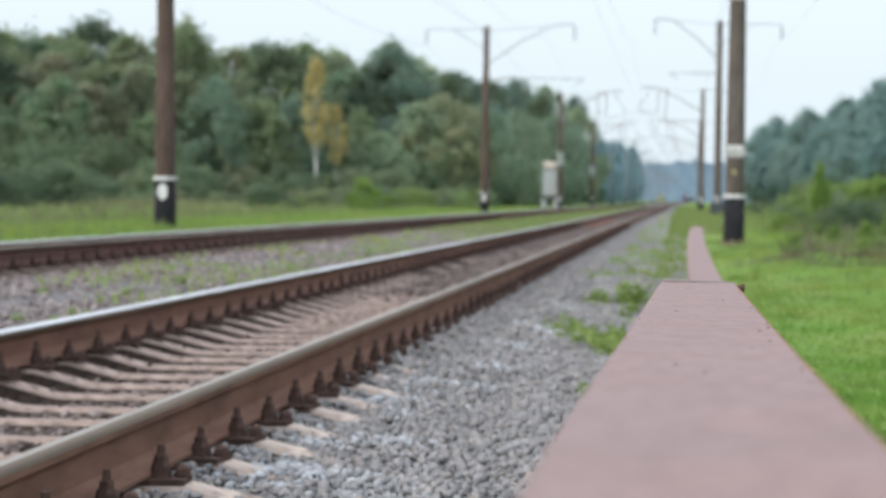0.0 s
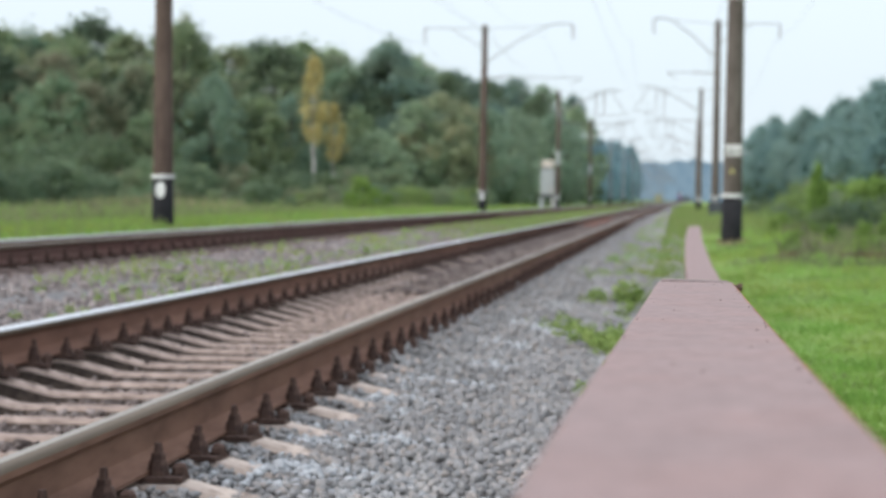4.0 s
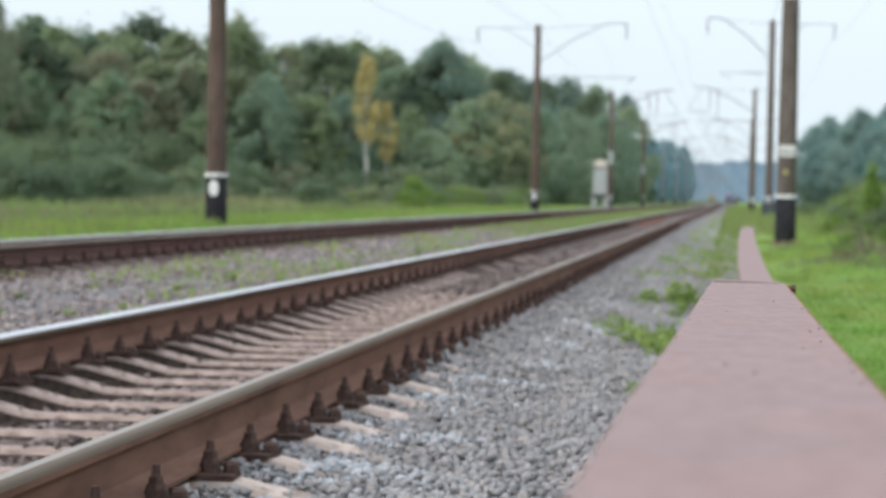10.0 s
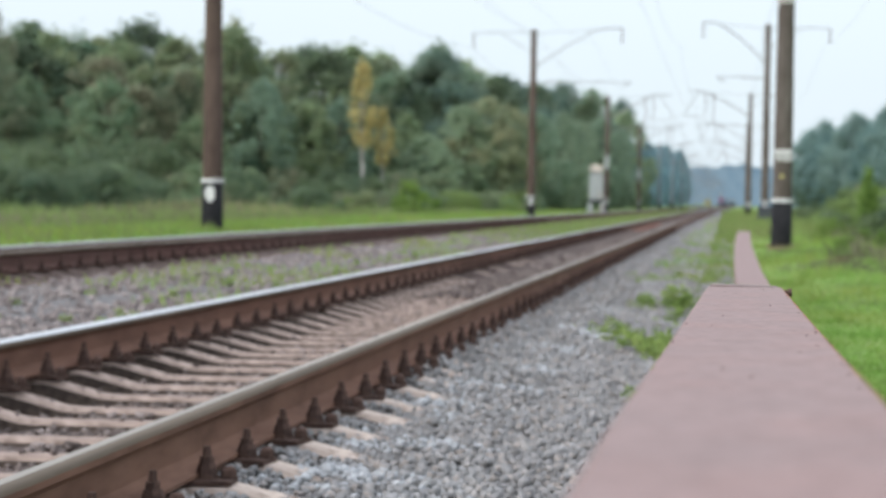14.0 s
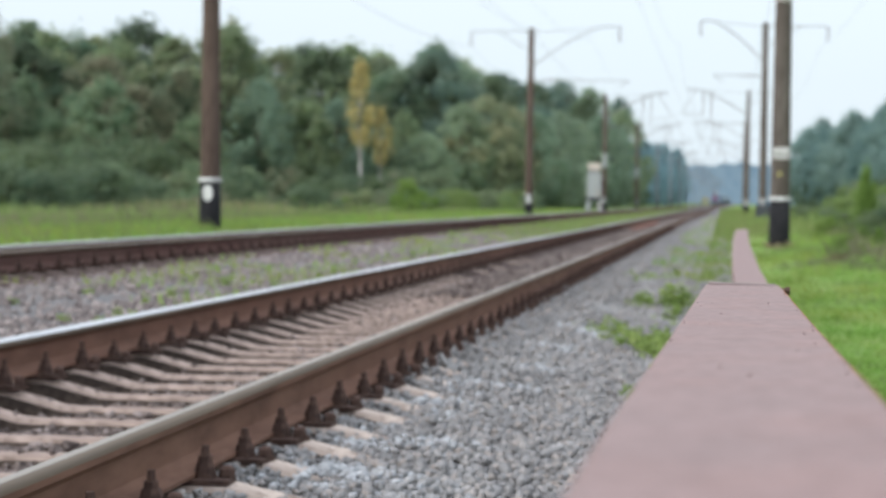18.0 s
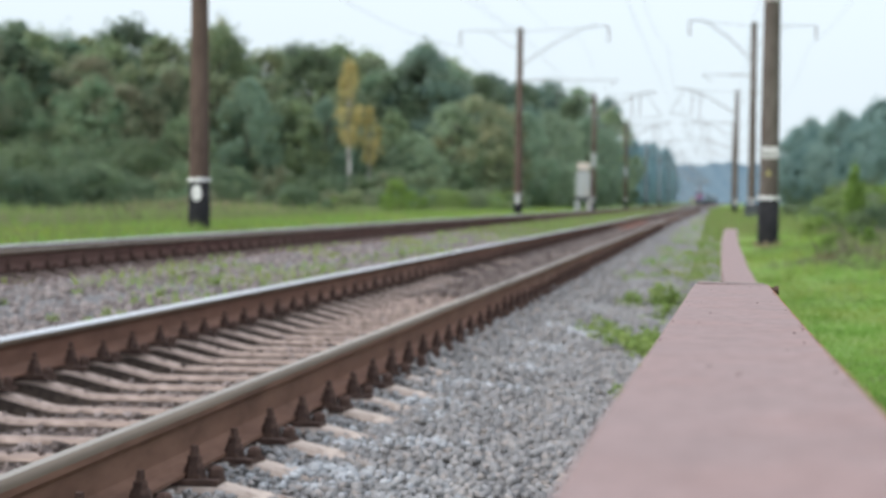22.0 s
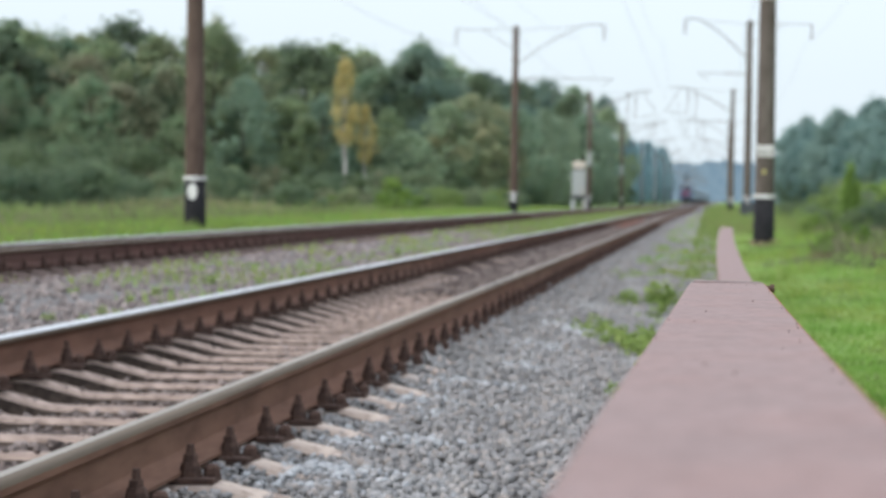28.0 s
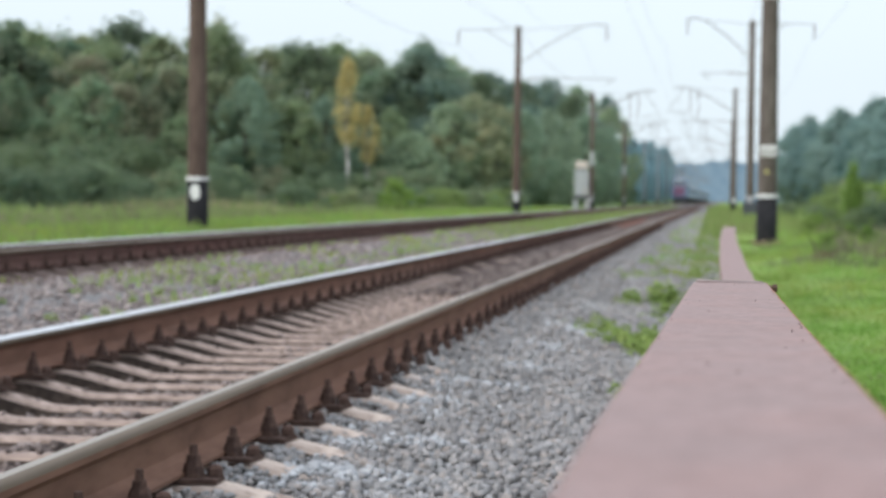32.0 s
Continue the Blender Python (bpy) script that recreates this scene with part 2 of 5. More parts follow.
M_LEAF_WEED = leafy("pale_yellowish_green_weed_leaves", [(0.0, (0.173, 0.260, 0.075)), (0.5, (0.259, 0.357, 0.108)), (1.0, (0.355, 0.425, 0.150))], 0.45)
M_LEAF_FRESH = leafy("fresh_green_leaves", [(0.0, (0.122, 0.212, 0.050)), (0.5, (0.213, 0.317, 0.083)), (1.0, (0.316, 0.394, 0.141))], 0.45)
M_BLADE = leafy("grass_blades", [(0.0, (0.131, 0.250, 0.052)), (0.5, (0.216, 0.378, 0.083)), (0.85, (0.294, 0.435, 0.127)), (1.0, (0.365, 0.385, 0.178))], 0.55, (0.287, 0.311, 0.080), 0.5)
M_VERGE = leafy("verge_grass_blades", [(0.0, (0.145, 0.221, 0.066)), (0.5, (0.209, 0.301, 0.092)), (0.85, (0.267, 0.340, 0.118)), (1.0, (0.320, 0.332, 0.150))], 0.5, (0.250, 0.250, 0.120), 0.25)
M_DRY = leafy("dry_tall_grass", [(0.0, (0.132, 0.153, 0.083)), (0.5, (0.198, 0.205, 0.119)), (1.0, (0.277, 0.245, 0.176))], 0.45, (0.132, 0.159, 0.077), 0.3)
M_MEADOW = leafy("meadow_weeds", [(0.0, (0.140, 0.215, 0.074)), (0.5, (0.196, 0.276, 0.099)), (1.0, (0.256, 0.314, 0.124))], 0.4)
M_STRAW = leafy("straw_coloured_seed_heads", [(0.0, (0.260, 0.220, 0.130)), (0.5, (0.370, 0.310, 0.200)), (1.0, (0.440, 0.350, 0.260))], 0.4)
M_DEAD = leafy("reddish_dead_litter", [(0.0, (0.10, 0.060, 0.045)), (0.7, (0.19, 0.120, 0.085)), (1.0, (0.18, 0.22, 0.08))], 0.1)
M_BOX = surface("pale_grey_cabinet_paint", (0.26, 0.28, 0.28), (0.35, 0.37, 0.37), 6, 0.6, 0, (1, 1, 0.3), (0.313, 0.296, 0.261), 1.5, 0.1)
M_ROOFBOX = plain("beige_cabinet_roof", (0.52, 0.46, 0.40), 0.7)
# train colours, lightened and blued so that they carry the haze before the train
M_BLUE = surface("train_blue_paint", (0.115, 0.195, 0.32), (0.155, 0.24, 0.37), 2, 0.5, 0, (1, 1, 1), (0.15, 0.19, 0.25), 0.4, 0.03)
M_RED = surface("train_red_paint", (0.170, 0.090, 0.145), (0.216, 0.115, 0.180), 2, 0.5, relief=0.03)
M_PALE = surface("train_pale_paint", (0.210, 0.258, 0.328), (0.280, 0.327, 0.394), 2, 0.5, relief=0.03)
M_COACH = surface("coach_blue_grey_paint", (0.16, 0.22, 0.31), (0.22, 0.27, 0.36), 2, 0.45, 0, (1, 1, 1), (0.13, 0.14, 0.16), 0.5, 0.03)
M_UNDER = surface("bogie_grime", (0.045, 0.050, 0.058), (0.085, 0.090, 0.098), 6, 0.9)
M_ROOF = surface("train_roof_paint", (0.20, 0.22, 0.24), (0.29, 0.31, 0.33), 3, 0.7)
M_PANE, _b = shader("train_window_glass", 0.08, 0, 0.6)
_b.inputs["Base Color"].default_value = (0.012, 0.016, 0.02, 1)
M_LAMP, _b = shader("headlight_lens", 0.2)
_b.inputs["Base Color"].default_value = (0.8, 0.78, 0.7, 1)

# ballast stones differ one from another
def granite(name, stops, dust=False):
    """Stones that differ one from another."""
    m, b = shader(name, 0.9, 0, 0.15)
    n, l = m.node_tree.nodes, m.node_tree.links
    geo, info, add, fract = n.new("ShaderNodeNewGeometry"), n.new("ShaderNodeObjectInfo"), n.new("ShaderNodeMath"), n.new("ShaderNodeMath")
    add.operation, fract.operation = "ADD", "FRACT"
    l.new(geo.outputs["Random Per Island"], add.inputs[0])
    l.new(info.outputs["Random"], add.inputs[1])
    l.new(add.outputs[0], fract.inputs[0])
    c = ramp(m, fract.outputs[0], stops)
    g = noisy(m, 60, 3)
    if dust:
        c = blend(m, c, (0.46, 0.46, 0.455), ramp(m, noisy(m, 1.15, 3, (1.6, 0.5, 1)), [(0.54, (0, 0, 0)), (0.66, (0.45, 0.45, 0.45))]))
    l.new(blend(m, c, ramp(m, g, [(0.3, (0.55, 0.55, 0.55)), (0.7, (1, 1, 1))]), 0.6, "MULTIPLY"), b.inputs["Base Color"])
    bump(m, b, g, 0.4, 0.004)
    return m


M_STONE = granite("crushed_granite", [(0.0, (0.220, 0.214, 0.212)), (0.3, (0.268, 0.260, 0.258)), (0.6, (0.318, 0.311, 0.312)), (0.84, (0.345, 0.302, 0.274)), (1.0, (0.395, 0.386, 0.383))], True)
M_STONE_PALE = granite("lime_dusted_granite", [(0.0, (0.340, 0.348, 0.358)), (1.0, (0.540, 0.552, 0.566))])
M_STONE_BROWN = granite("weathered_brownish_granite", [(0.0, (0.190, 0.160, 0.152)), (0.35, (0.255, 0.214, 0.204)), (0.7, (0.335, 0.284, 0.268)), (1.0, (0.450, 0.390, 0.368))])
M_STONE_RED = granite("brick_red_dusted_granite", [(0.0, (0.16, 0.07, 0.05)), (0.6, (0.27, 0.13, 0.10)), (1.0, (0.34, 0.20, 0.16))])
M_STONE_DIRTY = granite("rust_dusted_granite", [(0.0, (0.066, 0.053, 0.049)), (0.4, (0.143, 0.113, 0.103)), (0.8, (0.226, 0.185, 0.170)), (1.0, (0.350, 0.294, 0.276))])

# woods at the line's end, glowing haze-blue for a kilometre and more of air
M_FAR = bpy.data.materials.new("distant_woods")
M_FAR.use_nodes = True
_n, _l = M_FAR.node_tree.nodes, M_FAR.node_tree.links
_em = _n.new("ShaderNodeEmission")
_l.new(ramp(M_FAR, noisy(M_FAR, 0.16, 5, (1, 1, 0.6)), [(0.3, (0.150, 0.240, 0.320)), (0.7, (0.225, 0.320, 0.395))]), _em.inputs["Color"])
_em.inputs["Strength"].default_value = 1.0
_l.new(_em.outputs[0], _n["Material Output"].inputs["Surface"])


# ---- mesh helpers ----
def mesh_ob(name, bm, material, smooth=False):
    me = bpy.data.meshes.new(name)
    if smooth:
        for f in bm.faces:
            f.smooth = True
    bm.to_mesh(me)
    bm.free()
    for m in material if isinstance(material, (list, tuple)) else [material]:
        me.materials.append(m)
    return new(name, me)


def part(name, bm, material, parent, label="", smooth=False):
    ob = mesh_ob(name, bm, material, smooth)
    ob.parent = parent
    if label:
        ob["label"] = label
    return ob


def again(ob, parent, m):
    """One more piece on the same mesh."""
    o = new(ob.name.split(".")[0], ob.data)
    o.parent = parent
    o.matrix_basis = m
    return o


def thing(name, label, category, group="", kind="", at=(0, 0, 0)):
    ob = new(name)
    ob.empty_display_size = 0.2
    ob.location = at
    return tagged(ob, label, category, group, kind)


def add_box(bm, x0, x1, y0, y1, z0, z1, bevel=0.0, m=None):
    r = bmesh.ops.create_cube(bm, size=1)
    vs = r["verts"]
    for v in vs:
        v.co = Vector(((x0 + x1) / 2 + v.co.x * (x1 - x0), (y0 + y1) / 2 + v.co.y * (y1 - y0), (z0 + z1) / 2 + v.co.z * (z1 - z0)))
    if bevel:
        es = list({e for v in vs for e in v.link_edges})
        r = bmesh.ops.bevel(bm, geom=es, offset=bevel, segments=2, affect="EDGES", profile=0.6)
        vs = list({v for f in r["faces"] for v in f.verts} | {v for v in vs if v.is_valid})
    if m is not None:
        bmesh.ops.transform(bm, matrix=m, verts=vs)
    return vs


def add_tube(bm, pts, radii, seg=10, cap=True):
    """A round bar along pts with a radius at each."""
    rings = []
    for i, p in enumerate(pts):
        p = Vector(p)
        a = Vector(pts[max(i - 1, 0)])
        b = Vector(pts[min(i + 1, len(pts) - 1)])
        t = (b - a).normalized()
        side = t.cross(Vector((0, 0, 1)))
        if side.length < 1e-3:
            side = t.cross(Vector((0, 1, 0)))
        side.normalize()
        up = side.cross(t)
        r = radii[i] if isinstance(radii, (list, tuple)) else radii
        rings.append([bm.verts.new(p + side * (r * math.cos(k * math.tau / seg)) + up * (r * math.sin(k * math.tau / seg))) for k in range(seg)])
    for a, b in zip(rings, rings[1:]):
        for k in range(seg):
            bm.faces.new((a[k], a[(k + 1) % seg], b[(k + 1) % seg], b[k]))
    if cap:
        bm.faces.new(rings[0][::-1])
        bm.faces.new(rings[-1])


def box_bm(*a, **k):
    bm = bmesh.new()
    add_box(bm, *a, **k)
    return bm


def tube_bm(pts, radii, seg=10):
    bm = bmesh.new()
    add_tube(bm, pts, radii, seg)
    return bm


def sweep(profile, ys, shift, closed=True, mats=None):
    """A profile of (x, z) drawn along y through ys, moved by shift(y) = (dx, dz)."""
    bm = bmesh.new()
    rings = []
    for y in ys:
        dx, dz = shift(y)
        rings.append([bm.verts.new((x + dx, y, z + dz)) for x, z in profile])
    n = len(profile)
    for a, b in zip(rings, rings[1:]):
        for k in range(n if closed else n - 1):
            f = bm.faces.new((a[k], a[(k + 1) % n], b[(k + 1) % n], b[k]))
            if mats:
                f.material_index = mats[k]
    if closed:
        for f in (rings[0], rings[-1][::-1]):
            bm.faces.new(f)
    bmesh.ops.recalc_face_normals(bm, faces=bm.faces)
    return bm


def raw_mesh(name, verts, faces, material):
    """A large mesh from arrays; all faces have the same number of corners."""
    me = bpy.data.meshes.new(name)
    n, k = faces.shape
    me.vertices.add(len(verts))
    me.vertices.foreach_set("co", np.ascontiguousarray(verts, dtype=np.float32).ravel())
    me.loops.add(n * k)
    me.loops.foreach_set("vertex_index", np.ascontiguousarray(faces, dtype=np.int32).ravel())
    me.polygons.add(n)
    me.polygons.foreach_set("loop_start", np.arange(0, n * k, k, dtype=np.int32))
    me.update(calc_edges=True)
    me.validate()
    me.materials.append(material)
    return me


# ---- the lie of the land ----
def bend(y):
    """The line bears slightly to the right."""
    return 7.5e-6 * max(0.0, y) ** 2


LAND = ((-3000, 1.0), (-200, 0.9), (-60, 0.55), (-20, 0.38), (-10.6, 0.31), (-9.7, 0.22), (-8.8, 0.08), (-4.4, -0.10), (-0.32, -0.14), (-0.2, -0.03), (0.6, 0.0), (3, 0.06), (12, 0.1), (60, 0.3), (3000, 1.0))
BED = ((-9.9, 0.20), (-9.2, 0.25), (-8.3, 0.20), (-7.6, 0.17), (-6.0, 0.20), (-5.75, 0.228), (-5.3, 0.220), (-5.0, 0.195), (-4.5, 0.13), (-3.7, 0.085), (-3.15, 0.03), (-3.0, -0.03), (-2.84, -0.028), (-2.70, -0.014), (-2.4, -0.006), (-2.0, 0.002), (-1.75, 0.0), (-1.62, 0.060), (-1.5, 0.074), (-1.42, 0.058), (-1.3, 0.050), (-1.15, 0.046), (-1.0, 0.034), (-0.85, 0.010), (-0.3, -0.03), (0.0, -0.02), (0.2, -0.07))


def along(table, x):
    return float(np.interp(x, [p[0] for p in table], [p[1] for p in table]))


YS = [-30, -5, 0, 4, 8, 12, 16, 20, 25, 30, 40, 50, 65, 80, 100, 130, 160, 200, 240, 280, 330, 400, 480, 560, 660, 760, 880, 1000, 1150, 1300, 1500, 1700]
FAR_YS = YS + [2200, 3000]
ground = mesh_ob("ground", sweep([(x, z) for x, z in LAND], FAR_YS, lambda y: (bend(y), 0), closed=False), M_GRASS)
tagged(ground, "flat green grassland beside the railway", "ground", kind="structure")
bed_xs = np.unique(np.concatenate([np.linspace(-9.9, 0.2, 44), [p[0] for p in BED]]))
bed = mesh_ob("ballast_bed", sweep([(x, along(BED, x) + 0.012 * math.sin(9 * x)) for x in bed_xs], YS, lambda y: (bend(y), 0), closed=False, mats=[1 if -3.25 < x < -1.55 or -7.8 < x < -5.8 else 0 for x in bed_xs]), (M_BED, M_DIRTY))
tagged(bed, "grey crushed stone ballast bed under two tracks", "ballast", kind="structure")

# ---- tracks ----
RAIL_H = 0.18
RAIL = ((-0.075, 0.0), (0.075, 0.0), (0.075, 0.011), (0.028, 0.026), (0.010, 0.045), (0.009, 0.120), (0.020, 0.136), (0.036, 0.143), (0.0365, 0.160), (0.0350, 0.168), (0.0305, 0.1745), (0.024, 0.1780),
        (0.012, 0.180), (-0.012, 0.180), (-0.024, 0.1780), (-0.0305, 0.1745), (-0.0350, 0.168), (-0.0365, 0.160), (-0.036, 0.143), (-0.020, 0.136), (-0.009, 0.120), (-0.010, 0.045), (-0.028, 0.026), (-0.075, 0.011))
# 0 rust, 1 polished, 2 rubbed; the gauge side of the head is the polished one
RIGHT_MATS = [1 if k in (14, 15) else 3 if k in (12, 13) else 2 if k in (8, 9, 10, 11) else 0 for k in range(len(RAIL))]
LEFT_MATS = [1 if k in (9, 10, 11, 12, 13) else 2 if k in (7, 8, 14) else 0 for k in range(len(RAIL))]
PITCH = 0.5418


def sleeper_mesh():
    """Prestressed concrete sleeper: raised rail seats, hollowed middle, sloped ends."""
    bm = bmesh.new()
    half = ((-1.35, 0.0, 0.095), (-1.33, -0.070, 0.090), (-1.05, -0.018, 0.090), (-0.98, 0.0, 0.086), (-0.70, 0.0, 0.080), (-0.66, -0.008, 0.076), (-0.43, -0.066, 0.066), (-0.36, -0.070, 0.064), (0.0, -0.068, 0.062))
    prof = [(-1.35, -0.09, 0.09)] + list(half[1:])
    prof = prof + [(-x, z, w) for x, z, w in prof[-2::-1]]
    rows = []
    for x, z, w in prof:
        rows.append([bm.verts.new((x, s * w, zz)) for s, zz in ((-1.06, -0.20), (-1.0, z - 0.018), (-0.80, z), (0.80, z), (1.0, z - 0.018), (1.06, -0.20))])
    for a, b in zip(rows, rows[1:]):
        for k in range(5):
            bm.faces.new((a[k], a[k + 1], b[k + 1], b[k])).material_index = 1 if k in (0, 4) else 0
    bm.faces.new(rows[0][::-1])
    bm.faces.new(rows[-1])
    bmesh.ops.recalc_face_normals(bm, faces=bm.faces)
    return bm


def fastening_mesh():
    """Base plate with two clips held by nut and bolt beside the rail, and two stout plate bolts."""
    bm = bmesh.new()
    add_box(bm, -0.178, 0.178, -0.07, 0.07, -0.002, 0.016)
    for s in (-1, 1):
        add_tube(bm, [(s * 0.100, 0, 0.012), (s * 0.098, 0, 0.040), (s * 0.096, 0, 0.066)], [0.036, 0.033, 0.026], 7)
        add_tube(bm, [(s * 0.096, 0, 0.062), (s * 0.096, 0, 0.090)], [0.023, 0.021], 6)
        add_tube(bm, [(s * 0.096, 0, 0.088), (s * 0.096, 0, 0.124)], [0.014, 0.011], 6)
        add_tube(bm, [(s * 0.158, 0.02, 0.012), (s * 0.158, 0.02, 0.044), (s * 0.158, 0.02, 0.056)], [0.026, 0.024, 0.015], 6)
    return bm


def track(label, axis_right, top_right, top_left, first, single, far, sleeper_mat, rust, askew_from):
    tr = thing("railway_track", label, "railway track", "parallel tracks")
    cant = math.atan2(top_right - top_left, 1.595)
    # the seldom used head of the second track is rusty on its outer side
    outer = RIGHT_MATS if sleeper_mat is M_SLEEPER else [1 if k in (13, 14, 15) else 3 if k in (11, 12) else 2 if k in (7, 8, 9) else 0 for k in range(len(RAIL))]
    for x, z, mats in ((axis_right, top_right, outer), (axis_right - 1.595, top_left, LEFT_MATS)):
        bm = sweep(RAIL, YS, lambda y, x=x, z=z: (x + bend(y), z - RAIL_H), mats=mats)
        for f in bm.faces:
            f.smooth = f.material_index > 0
        part("rail", bm, (rust, M_HEAD, M_SIDE, M_EDGE), tr, "rust-brown steel rail with a polished head")
    mid = Matrix.Translation((axis_right - 0.7975, 0, (top_right + top_left) / 2 - RAIL_H - 0.02)) @ Matrix.Rotation(-cant, 4, "Y")
    s0 = part("sleeper", sleeper_mesh(), (sleeper_mat, M_GRIME_SHADE), tr)
    s0.data.name = "sleeper"
    grimy = s0.data.copy()
    grimy.materials[0] = M_DIRTY
    f0 = None
    rng = random.Random(int(first * 100))
    for k in range(single):
        y = first + PITCH * k
        # part of the sleepers are turned to fit the camera's view, their far ends towards -y
        askew = 0.036 if askew_from < y < askew_from + 11 else 0.0
        m = Matrix.Translation((bend(y), y - 0.8 * askew + rng.uniform(-0.012, 0.012), rng.uniform(-0.004, 0.002))) @ mid @ Matrix.Rotation(askew + rng.uniform(-0.008, 0.008), 4, "Z")
        s = s0 if k == 0 else again(s0, tr, m)
        s.matrix_basis = m
        if y > 26 + rng.uniform(-6, 6):
            s.data = grimy
        for x in (0.7975, -0.7975):
            fm = Matrix.Translation((x, 0, 0.002)) @ Matrix.Rotation(rng.uniform(-0.2, 0.2), 4, "Z") @ Matrix.Rotation(rng.uniform(-0.06, 0.06), 4, "X") @ Matrix.Diagonal((1, 1, rng.uniform(0.82, 1.06), 1))
            if f0 is None:
                f0 = part("fastening", fastening_mesh(), M_FAST, s, "rusty bolted rail fastening")
                f0.matrix_basis = fm
            else:
                again(f0, s, fm)
    # farther sleepers and fastenings run together
    src = bpy.data.meshes.new("tmp")
    b2 = sleeper_mesh()
    bmesh.ops.triangulate(b2, faces=b2.faces)
    b2.to_mesh(src)
    b2.free()
    v0 = np.array([v.co for v in src.vertices])
    f_0 = np.array([p.vertices for p in src.polygons])
    bpy.data.meshes.remove(src)
    rot = np.array(mid.to_3x3())
    off = np.array(mid.translation)
    V, F = [], []
    for k in range(single, far):
        y = first + PITCH * k
        F.append(f_0 + len(V) * len(v0))
        V.append(v0 @ rot.T + off + np.array([bend(y), y, 0]))
    rest = new("far_sleeper", raw_mesh("far_sleeper", np.concatenate(V), np.concatenate(F), M_DIRTY))
    rest.parent = tr
    tagged(rest, kind="stuff")
    return tr


track("near railway track, rusty rails on pale concrete sleepers", -1.6, 0.305, 0.305, 3.686 - 20 * PITCH, 132, 440, M_SLEEPER, M_RUST, 12.2)
track("second railway track, rusty rails on concrete sleepers in ballast", -6.0, 0.485, 0.415, 9.05 - 30 * PITCH, 140, 410, M_DIRTY, M_RUST_OLD, 1000)


# ---- guard beam beside the line ----
def beam(name, label, ys, centre, top, width, posts, crooked=0.0, taper=0.0):
    """Painted steel channel, flanges down, on short posts."""
    th = thing(name, label, "guard beam", "guard beams along the line")
    w = width / 2
    prof = [(-w, -0.075), (-w, -0.006), (-w + 0.006, 0.0), (w - 0.006, 0.0), (w, -0.006), (w, -0.075), (w - 0.008, -0.075), (w - 0.008, -0.012), (-w + 0.008, -0.012), (-w + 0.008, -0.075)]

    def shift(y):
        k = noise.noise((y * 0.9, 3.1, 0)) * crooked
        return centre(y) + k, top(y) + 0.4 * k
    ch = sweep(prof, ys, shift)
    for v in ch.verts:
        c = centre(v.co.y)
        v.co.x = c + (v.co.x - c) * (1 - taper * max(0, v.co.y - 1.2))
    part("channel", ch, M_BEAM, th, "faded red painted steel channel")
    for y in posts:
        x, z = centre(y), top(y)
        g = along(LAND, x) - 0.3
        bm = box_bm(-0.05, 0.05, -0.05, 0.05, g, z - 0.012, 0.006)
        bmesh.ops.translate(bm, verts=bm.verts, vec=(x, y, 0))
        part("post", bm, M_POLE, th)
    return th


near_beam = beam("guard_beam", "faded red painted steel beam with chipped edges on posts", [-2.98 + 0.1 * k for k in range(76)],
                 lambda y: 0.0235 + 0.0079 * max(0, y - 1.2), lambda y: EYE_Z - 0.101 - 0.0172 * max(0, y) - 0.005 * math.sin(min(1, max(0, y) / 4.1) * math.pi), 0.176, (-2.5, 0.5, 4.3), 0.0008, 0.0155)
bm = bmesh.new()
add_tube(bm, [(0.120, 4.44, 0.763), (0.148, 4.44, 0.763)], 0.006, 8)
add_tube(bm, [(0.141, 4.44, 0.763), (0.150, 4.44, 0.763)], 0.010, 6)
part("bolt", bm, M_FAST, near_beam, "rusty bolt at the beam end")
bm = bmesh.new()
add_box(bm, -0.024, 0.122, 4.47, 4.56, 0.764, 0.7730, 0.002)
for v in bm.verts:
    v.co.z += 0.0030 * (v.co.x < 0) + 0.0012 * noise.noise((v.co.x * 40, v.co.y * 30, 0))
part("splice_plate", bm, M_SPLICE, near_beam, "dusty worn splice plate")
bm = bmesh.new()
bare = []
for k in range(120):
    y = 0.9 + 0.03 * k
    c, w = 0.0235 + 0.0079 * max(0, y - 1.2), 0.088 * (1 - 0.0155 * max(0, y - 1.2))
    z = EYE_Z - 0.101 - 0.0172 * y - 0.005 * math.sin(min(1, y / 4.1) * math.pi)
    worn = 0.0012 + 0.0035 * max(0, noise.noise((y * 2.3, 1.7, 0))) + 0.0012 * noise.noise((y * 11, 4.2, 0))
    bare.append([bm.verts.new((c + w - 0.005 - worn, y, z + 0.0004)), bm.verts.new((c + w - 0.005, y, z + 0.0007)), bm.verts.new((c + w + 0.0006, y, z - 0.0056)), bm.verts.new((c + w + 0.0006, y, z - 0.0075 - worn))])
for a, b in zip(bare, bare[1:]):
    for k in range(3):
        bm.faces.new((a[k], a[k + 1], b[k + 1], b[k]))
part("rusty_edge", bm, M_BARE, near_beam, "orange rust along the worn edge")
rng = random.Random(5)
for k in range(34):
    y = rng.uniform(1.5, 4.4)
    x = 0.0235 + 0.0079 * (y - 1.2) + (rng.uniform(-0.07, 0.075) if k < 16 else rng.choice((-1, 1)) * rng.uniform(0.074, 0.082))
    z = EYE_Z - 0.101 - 0.0172 * y - 0.005 * math.sin(min(1, y / 4.1) * math.pi)
    bm = bmesh.new()
    bmesh.ops.create_icosphere(bm, subdivisions=1, radius=rng.uniform(0.0005, 0.0013))
    bmesh.ops.translate(bm, verts=bm.verts, vec=(x, y, z + 0.0005))
    part("paint_chip", bm, M_FAST, near_beam)
